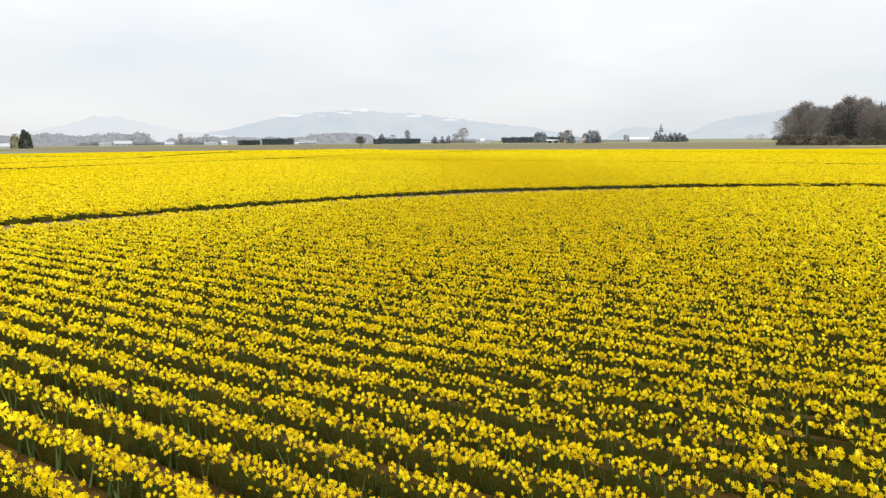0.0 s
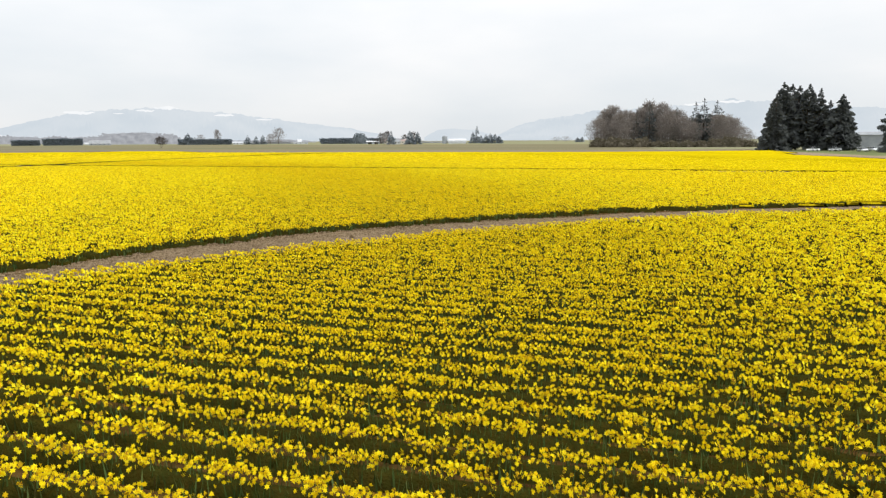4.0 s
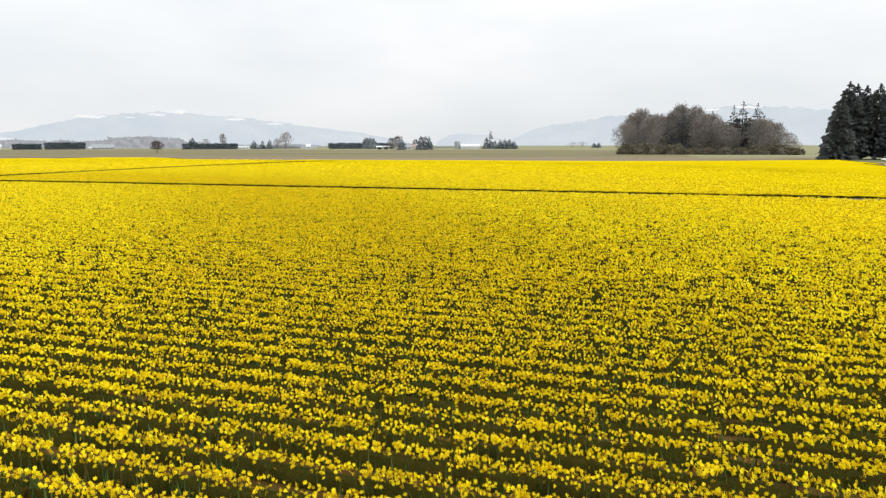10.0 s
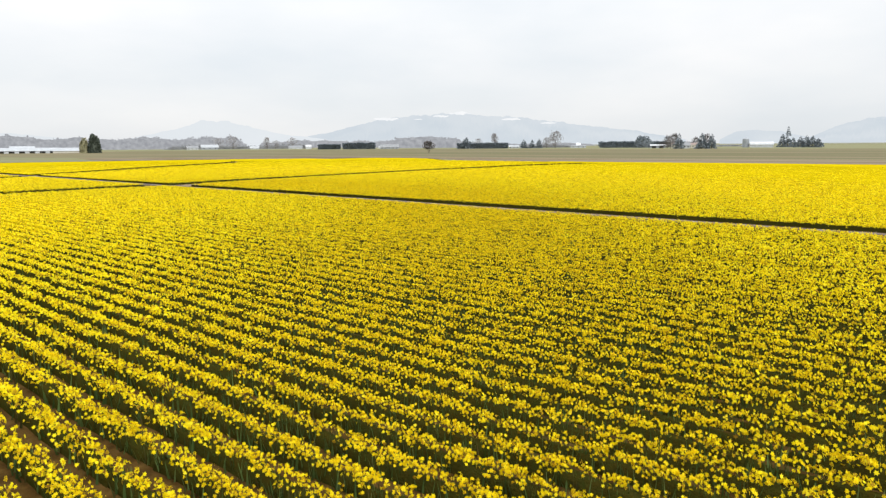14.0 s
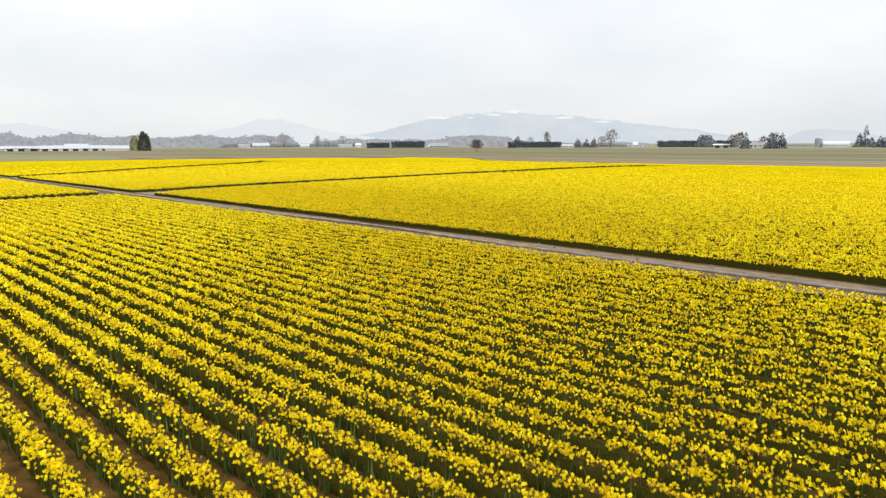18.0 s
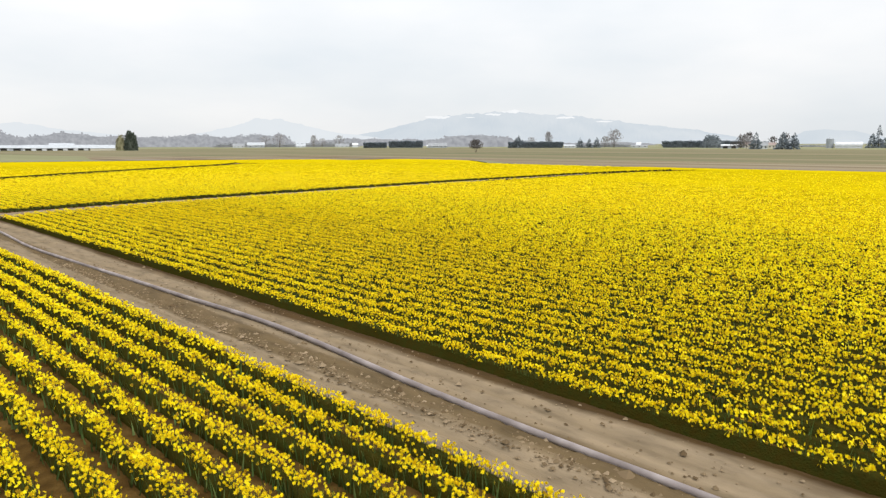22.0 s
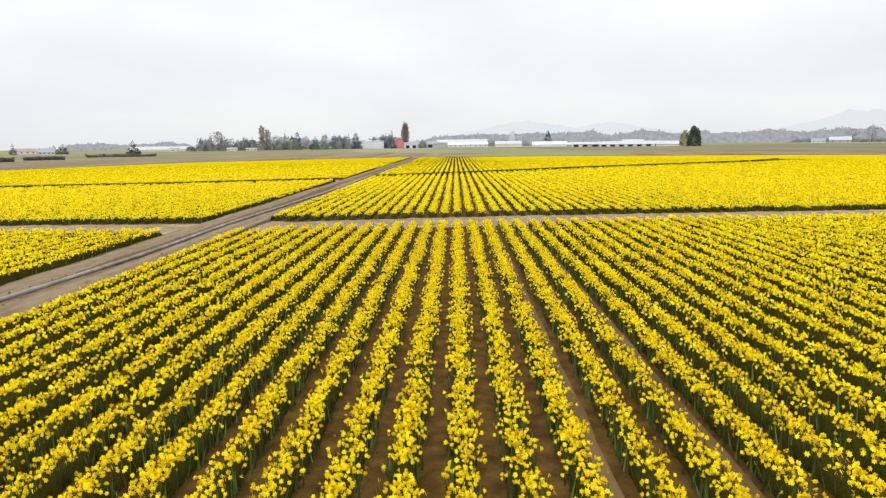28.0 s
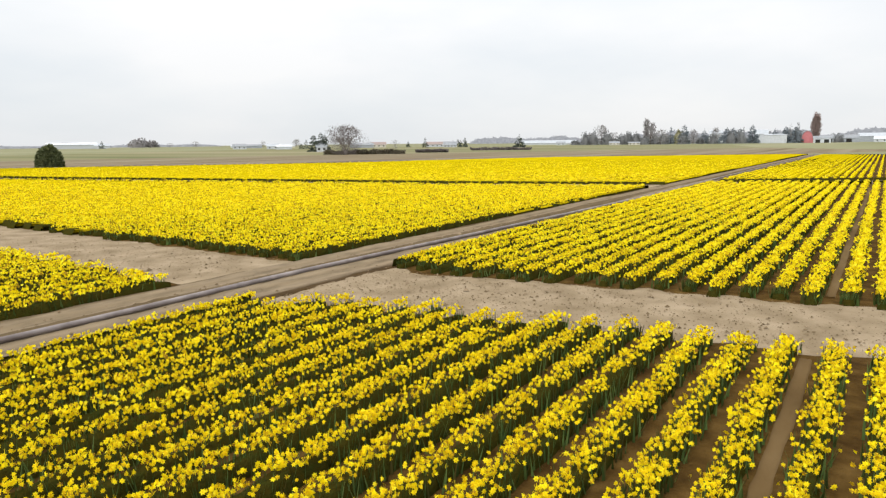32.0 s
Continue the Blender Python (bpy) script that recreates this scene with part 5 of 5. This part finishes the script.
# ---- houses and trees on the flat southwest horizon ----
put(farm_building("warehouse", 86.0, 24.0, 8.0, 12.0, WHITE_WALL, WHITE_ROOF, "long white warehouse far across the flat land", "warehouse", 0, 0), -814.3, -1206.7, 151.8)
put(farm_building("low_shed", 22.0, 12.0, 5.0, 8.0, WHITE_WALL, PALE_ROOF, "small white shed far across the flat land", "shed", 0, 0), -832.4, -1139.3, 149.9)
put(farm_building("farmhouse", 14.0, 9.0, 3.0, 5.4, WHITE_WALL, GREY_ROOF, "white house with a grey roof beyond the meadow", "house", 0, 3), -595.7, -465.5, 139.8)
put(farm_building("low_shed", 30.0, 10.0, 3.0, 5.0, GREY_WALL, GREY_ROOF, "low dark shed on the flat horizon", "shed", 0, 0), -749.1, -623.8, 139.0)
put(farm_building("farmhouse", 12.0, 9.0, 2.8, 5.2, WHITE_WALL, PALE_ROOF, "small white house beyond the green meadow", "house", 0, 2), -594.4, -413.4, 137.3)
put(farm_building("low_shed", 14.0, 9.0, 2.6, 4.2, WHITE_WALL, WHITE_ROOF, "low white shed beyond the green meadow", "shed", 0, 0), -554.4, -354.9, 136.3)
put(farm_building("low_shed", 26.0, 9.0, 3.0, 4.8, GREY_WALL, GREY_ROOF, "low grey shed behind the brush hedge", "shed", 0, 0), -687.9, -373.1, 130.0)
put(farm_building("farmhouse", 16.0, 10.0, 3.2, 6.0, CREAM_WALL, BROWN_ROOF, "low cream house with a brown roof behind hedges", "house", 0, 3), -731.2, -383.3, 128.6)
put(farm_building("farmhouse", 20.0, 10.0, 2.8, 5.6, WHITE_WALL, BROWN_ROOF, "long white house with a brown roof behind hedges", "house", 0, 4), -753.4, -319.2, 123.9)
for i, (x, y, h, r) in enumerate([(-597.4, -368.7, 9.5, 3.2), (-600.9, -379.3, 5.5, 2.6), (-743.8, -350.3, 6.5, 3.0), (-784.6, -307.7, 9.0, 3.4), (-797.4, -306.0, 11.0, 3.6), (-809.0, -1095.1, 14.0, 6.0)]):
    put(conifer(420 + i, h, r, 400, DARK_LEAF, "small dark evergreen by the houses on the horizon", boughs=70, full=1.45, power=0.75, group="evergreens on the southwest horizon"), x, y, 33 * i)
for i, (x, y, h, r) in enumerate([(-708.2, -553.2, 8.0, 5.0), (-755.0, -417.5, 7.0, 5.0), (-822.3, -429.0, 8.5, 6.0), (-1005.3, -1084.9, 12.0, 9.0), (-964.3, -1114.6, 9.0, 10.0)]):
    put(bare_tree(440 + i, h, r, 350, HAZY_TWIG, "small leafless tree among houses on the horizon", low=0.08, fine=2.2, group="bare trees on the southwest horizon"), x, y, 20 * i)
# ---- cars under the firs ----
put(car(CAR_WHITE, "white car parked beneath the tall firs"), 54.8, 275.1, 20)
put(car(CAR_WHITE, "white car parked on the lawn edge"), 69.9, 269.9, 100)
put(car(CAR_SILVER, "silver car parked on the lawn edge"), 75.8, 268.4, 100)
put(car(CAR_WHITE, "white car parked behind the firs"), 75.7, 279.4, 105)
put(car(CAR_SILVER, "silver car half hidden by fir trunks"), 62.3, 275.7, 30)
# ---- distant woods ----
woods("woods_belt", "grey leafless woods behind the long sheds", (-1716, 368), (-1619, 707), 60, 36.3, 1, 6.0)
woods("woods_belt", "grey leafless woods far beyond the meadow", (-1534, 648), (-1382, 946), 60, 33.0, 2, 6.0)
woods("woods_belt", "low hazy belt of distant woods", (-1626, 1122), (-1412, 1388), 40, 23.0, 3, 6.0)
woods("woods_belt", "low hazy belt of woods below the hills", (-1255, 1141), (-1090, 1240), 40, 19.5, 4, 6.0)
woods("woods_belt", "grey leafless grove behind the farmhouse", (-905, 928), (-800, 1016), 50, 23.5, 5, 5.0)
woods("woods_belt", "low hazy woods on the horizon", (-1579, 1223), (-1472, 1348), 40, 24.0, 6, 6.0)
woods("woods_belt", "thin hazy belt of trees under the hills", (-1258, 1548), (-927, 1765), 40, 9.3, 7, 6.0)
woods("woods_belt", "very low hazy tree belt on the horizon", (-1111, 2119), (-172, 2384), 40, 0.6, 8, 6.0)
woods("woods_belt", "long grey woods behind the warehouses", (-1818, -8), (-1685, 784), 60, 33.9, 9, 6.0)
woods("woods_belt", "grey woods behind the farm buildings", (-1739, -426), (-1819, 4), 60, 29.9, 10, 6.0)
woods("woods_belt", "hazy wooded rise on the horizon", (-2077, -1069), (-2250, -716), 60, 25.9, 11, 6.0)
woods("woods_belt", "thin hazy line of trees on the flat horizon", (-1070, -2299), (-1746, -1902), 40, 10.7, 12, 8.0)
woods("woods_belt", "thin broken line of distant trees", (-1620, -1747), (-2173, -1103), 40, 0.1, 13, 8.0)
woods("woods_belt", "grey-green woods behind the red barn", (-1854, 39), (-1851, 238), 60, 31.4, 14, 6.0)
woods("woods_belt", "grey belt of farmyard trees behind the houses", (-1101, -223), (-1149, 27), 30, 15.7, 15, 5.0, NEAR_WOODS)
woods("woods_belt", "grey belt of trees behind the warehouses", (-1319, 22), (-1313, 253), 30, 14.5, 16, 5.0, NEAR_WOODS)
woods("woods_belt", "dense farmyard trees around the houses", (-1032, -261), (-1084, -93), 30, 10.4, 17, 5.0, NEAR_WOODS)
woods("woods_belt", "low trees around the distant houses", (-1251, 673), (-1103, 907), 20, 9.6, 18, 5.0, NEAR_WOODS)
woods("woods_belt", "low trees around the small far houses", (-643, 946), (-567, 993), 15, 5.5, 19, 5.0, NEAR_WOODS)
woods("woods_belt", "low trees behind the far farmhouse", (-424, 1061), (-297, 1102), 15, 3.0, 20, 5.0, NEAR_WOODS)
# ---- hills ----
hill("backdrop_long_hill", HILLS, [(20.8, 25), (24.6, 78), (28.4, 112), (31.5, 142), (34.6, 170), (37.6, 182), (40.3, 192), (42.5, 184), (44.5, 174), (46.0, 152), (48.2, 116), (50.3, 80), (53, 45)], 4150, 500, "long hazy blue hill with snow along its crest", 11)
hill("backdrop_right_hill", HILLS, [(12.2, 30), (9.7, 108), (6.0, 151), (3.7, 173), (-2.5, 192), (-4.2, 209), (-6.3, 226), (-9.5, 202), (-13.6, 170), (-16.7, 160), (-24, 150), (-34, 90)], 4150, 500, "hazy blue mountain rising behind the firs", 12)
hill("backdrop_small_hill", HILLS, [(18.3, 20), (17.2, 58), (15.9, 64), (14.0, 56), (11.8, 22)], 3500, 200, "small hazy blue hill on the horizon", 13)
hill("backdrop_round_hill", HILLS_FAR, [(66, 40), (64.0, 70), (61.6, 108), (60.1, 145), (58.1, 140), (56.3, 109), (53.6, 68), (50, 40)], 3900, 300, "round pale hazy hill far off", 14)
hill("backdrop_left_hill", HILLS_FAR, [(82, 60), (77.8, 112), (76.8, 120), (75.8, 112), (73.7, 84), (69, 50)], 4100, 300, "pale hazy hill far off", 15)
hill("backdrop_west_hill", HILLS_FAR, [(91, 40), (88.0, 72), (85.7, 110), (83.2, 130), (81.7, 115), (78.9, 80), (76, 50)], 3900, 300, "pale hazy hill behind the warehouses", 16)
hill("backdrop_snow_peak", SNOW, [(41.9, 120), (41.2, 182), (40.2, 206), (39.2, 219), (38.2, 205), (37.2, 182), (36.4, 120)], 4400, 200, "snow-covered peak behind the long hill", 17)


def snow_patch(az0, az1, z0, z1, seed, origin=(-40, 60)):
    """A streak of old snow just below the crest of the long hill."""
    a = np.linspace(az0, az1, 14)
    up = np.sin(np.linspace(0, np.pi, 14)) ** 0.5
    mid = z0 + (z1 - z0) * (0.5 + 0.25 * smooth_noise(a * 9, seed, 1.0))
    d = 3560.0
    k = d / 4150
    xy = np.stack([origin[0] - np.sin(np.radians(a)) * d, origin[1] + np.cos(np.radians(a)) * d], -1)
    rows = [np.column_stack([xy, (mid + s * up * (z1 - z0) / 2) * k]) for s in (-1, 1)]
    v = np.concatenate(rows)
    f = np.array([(i, i + 1, i + 15, i + 14) for i in range(13)])
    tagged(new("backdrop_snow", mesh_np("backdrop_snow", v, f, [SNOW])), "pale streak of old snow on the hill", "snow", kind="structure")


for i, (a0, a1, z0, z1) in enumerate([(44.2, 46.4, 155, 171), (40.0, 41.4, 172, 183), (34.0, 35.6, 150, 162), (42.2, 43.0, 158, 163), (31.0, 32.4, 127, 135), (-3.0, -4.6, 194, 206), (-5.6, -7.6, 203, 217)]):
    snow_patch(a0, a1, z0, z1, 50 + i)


# ---- ground beyond the beds ----
tagged(polygon_sheet("fallow_strip", [(-330, 175), (-262, 262), (-212, 268), (-186, 248), (-125, 244), (-40, 248), (10, 262), (40, 292), (40, 330), (-120, 300), (-330, 300), (-420, 200)], 0.012, FALLOW), "brown fallow strip along the flower field", "ground", kind="structure")
tagged(polygon_sheet("meadow_north", [(-900, 150), (-420, 205), (-330, 302), (-120, 302), (0, 328), (-20, 700), (-700, 760), (-1000, 400)], 0.018, MEADOW), "green meadow beyond the flower field", "ground", kind="structure")
tagged(polygon_sheet("fallow_west", [(-172, -60), (-226, -4), (-292, 32), (-345, 90), (-420, 130), (-520, 60), (-330, -80), (-200, -140)], 0.012, FALLOW), "dry tan strip along the west edge", "ground", kind="structure")
tagged(polygon_sheet("meadow_west", [(-202, -142), (-330, -82), (-520, 58), (-900, -40), (-700, -420), (-260, -300)], 0.018, MEADOW_WEST), "green meadow west of the field", "ground", kind="structure")
tagged(polygon_sheet("lawn", [(50, 200), (44, 262), (46, 300), (130, 300), (150, 180), (80, 180)], 0.018, LAWN), "mown green lawn under the firs", "ground", kind="structure")
tagged(polygon_sheet("gravel_lane", [(38, 205), (41, 284), (45, 290), (47, 262), (56, 205), (130, 150), (130, 128), (60, 150), (48, 168)], 0.024, TRACK), "dry gravel lane beside the flower field", "lane", kind="structure")

PIPE_MAT = material("dull_irrigation_pipe", [(0.125, 0.102, 0.094), (0.185, 0.156, 0.147), (0.27, 0.235, 0.222)], scale=1.2, rough=0.6, spec=0.2, bump=0.004, bump_scale=30.0)


PIPE_X = [-330, -200, -161, -141, -121, -113, -106, -99, -79, -74.5, -70, -65, -55, -30, 55]
PIPE_Y = [98.3, 98.6, 99.1, 98.6, 97.95, 98.2, 97.9, 97.5, 98.25, 98.6, 98.2, 97.85, 97.75, 98.0, 98.0]


def irrigation_pipe():
    """A long hose that lies in gentle bends along the track, in sections with couplings."""
    pipe = tagged(new("irrigation_pipe"), "dull grey-purple irrigation pipe lying along the dirt track", "pipe")
    xs = np.arange(-330.0, 55.0, 1.0)
    ys = np.interp(xs, PIPE_X, PIPE_Y) + 0.05 * smooth_noise(xs, 22, 4.5)
    ys = np.convolve(np.pad(ys, 3, mode="edge"), np.ones(7) / 7, "valid")
    step = 35
    for k in range(0, len(xs) - 1, step):
        seg = slice(k, min(k + step + 1, len(xs)))
        pts = [(x, y, 0.14) for x, y in zip(xs[seg], ys[seg])]
        v, f = tube(pts, [0.082] * len(pts), 10)
        part("pipe_section", mesh_np("pipe_section", v, f, [PIPE_MAT], None, True), None, pipe)
        x, y, z = pts[0]
        v, f = tube([(x - 0.12, y, z), (x + 0.12, y, z)], [0.095, 0.095], 10)
        part("coupling", mesh_np("coupling", v, f, [PIPE_MAT]), None, pipe, "ribbed pipe coupling")


irrigation_pipe()


def clods(name, label, count, place, size, seed):
    """Loose clods and stones strewn on a track."""
    r = np.random.default_rng(seed)
    x, y = place(r, count)
    s = size * r.lognormal(0, 0.5, count)
    ico = np.array([(1, 0, 0), (-1, 0, 0), (0, 1, 0), (0, -1, 0), (0, 0, 1), (0, 0, -1)], float)
    fc = np.array([(0, 2, 4), (2, 1, 4), (1, 3, 4), (3, 0, 4)])
    v = ico[None] * r.uniform(0.6, 1.3, (count, 6, 1)) * s[:, None, None] * np.array([1, 1, 0.7])
    a = r.uniform(0, 6.28, count)
    rot = np.stack([v[..., 0] * np.cos(a)[:, None] - v[..., 1] * np.sin(a)[:, None], v[..., 0] * np.sin(a)[:, None] + v[..., 1] * np.cos(a)[:, None], v[..., 2]], -1)
    rot += np.stack([x, y, 0.05 + s * 0.2], -1)[:, None]
    f = (np.arange(count)[:, None, None] * 6 + fc[None]).reshape(-1, 3)
    tagged(new(name, mesh_np(name, rot.reshape(-1, 3), f, [CLOD])), label, "clods", kind="stuff")


def on_curve(r, n):
    y = np.clip(r.normal(20, 9, n), -8, 47)
    u = r.uniform(-0.07, 1.07, n)
    return np.interp(y, *CURVE_W) * (1 - u) + np.interp(y, *CURVE_E) * u, y


def on_cross(r, n):
    y = np.where(r.uniform(0, 1, n) < 0.75, 100 + np.abs(r.normal(0, 18, n)), 95.5 - np.abs(r.normal(0, 10, n)))
    u = r.uniform(0.03, 0.97, n)
    w = np.where(y > 98, np.interp(y, *ALLEY1_W), SOUTH1_W)
    e = np.where(y > 98, np.interp(y, *ALLEY1_E), SOUTH1_E)
    return w * (1 - u) + e * u, y


def on_pipe_track(r, n):
    return np.where(r.uniform(0, 1, n) < 0.7, r.uniform(-92, -45, n), r.uniform(-140, -30, n)), np.where(r.uniform(0, 1, n) < 0.85, r.normal(97.5, 0.26, n), r.uniform(96.1, 99.9, n))


clods("soil_clods", "dry brown clods covering the curved track", 46000, on_curve, 0.0225, 31)
clods("crossing_clods", "pale dry clods on the cross track", 9000, on_cross, 0.018, 32)
clods("track_stones", "small clods and stones along the pipe track", 16000, on_pipe_track, 0.028, 33)

build_beds()
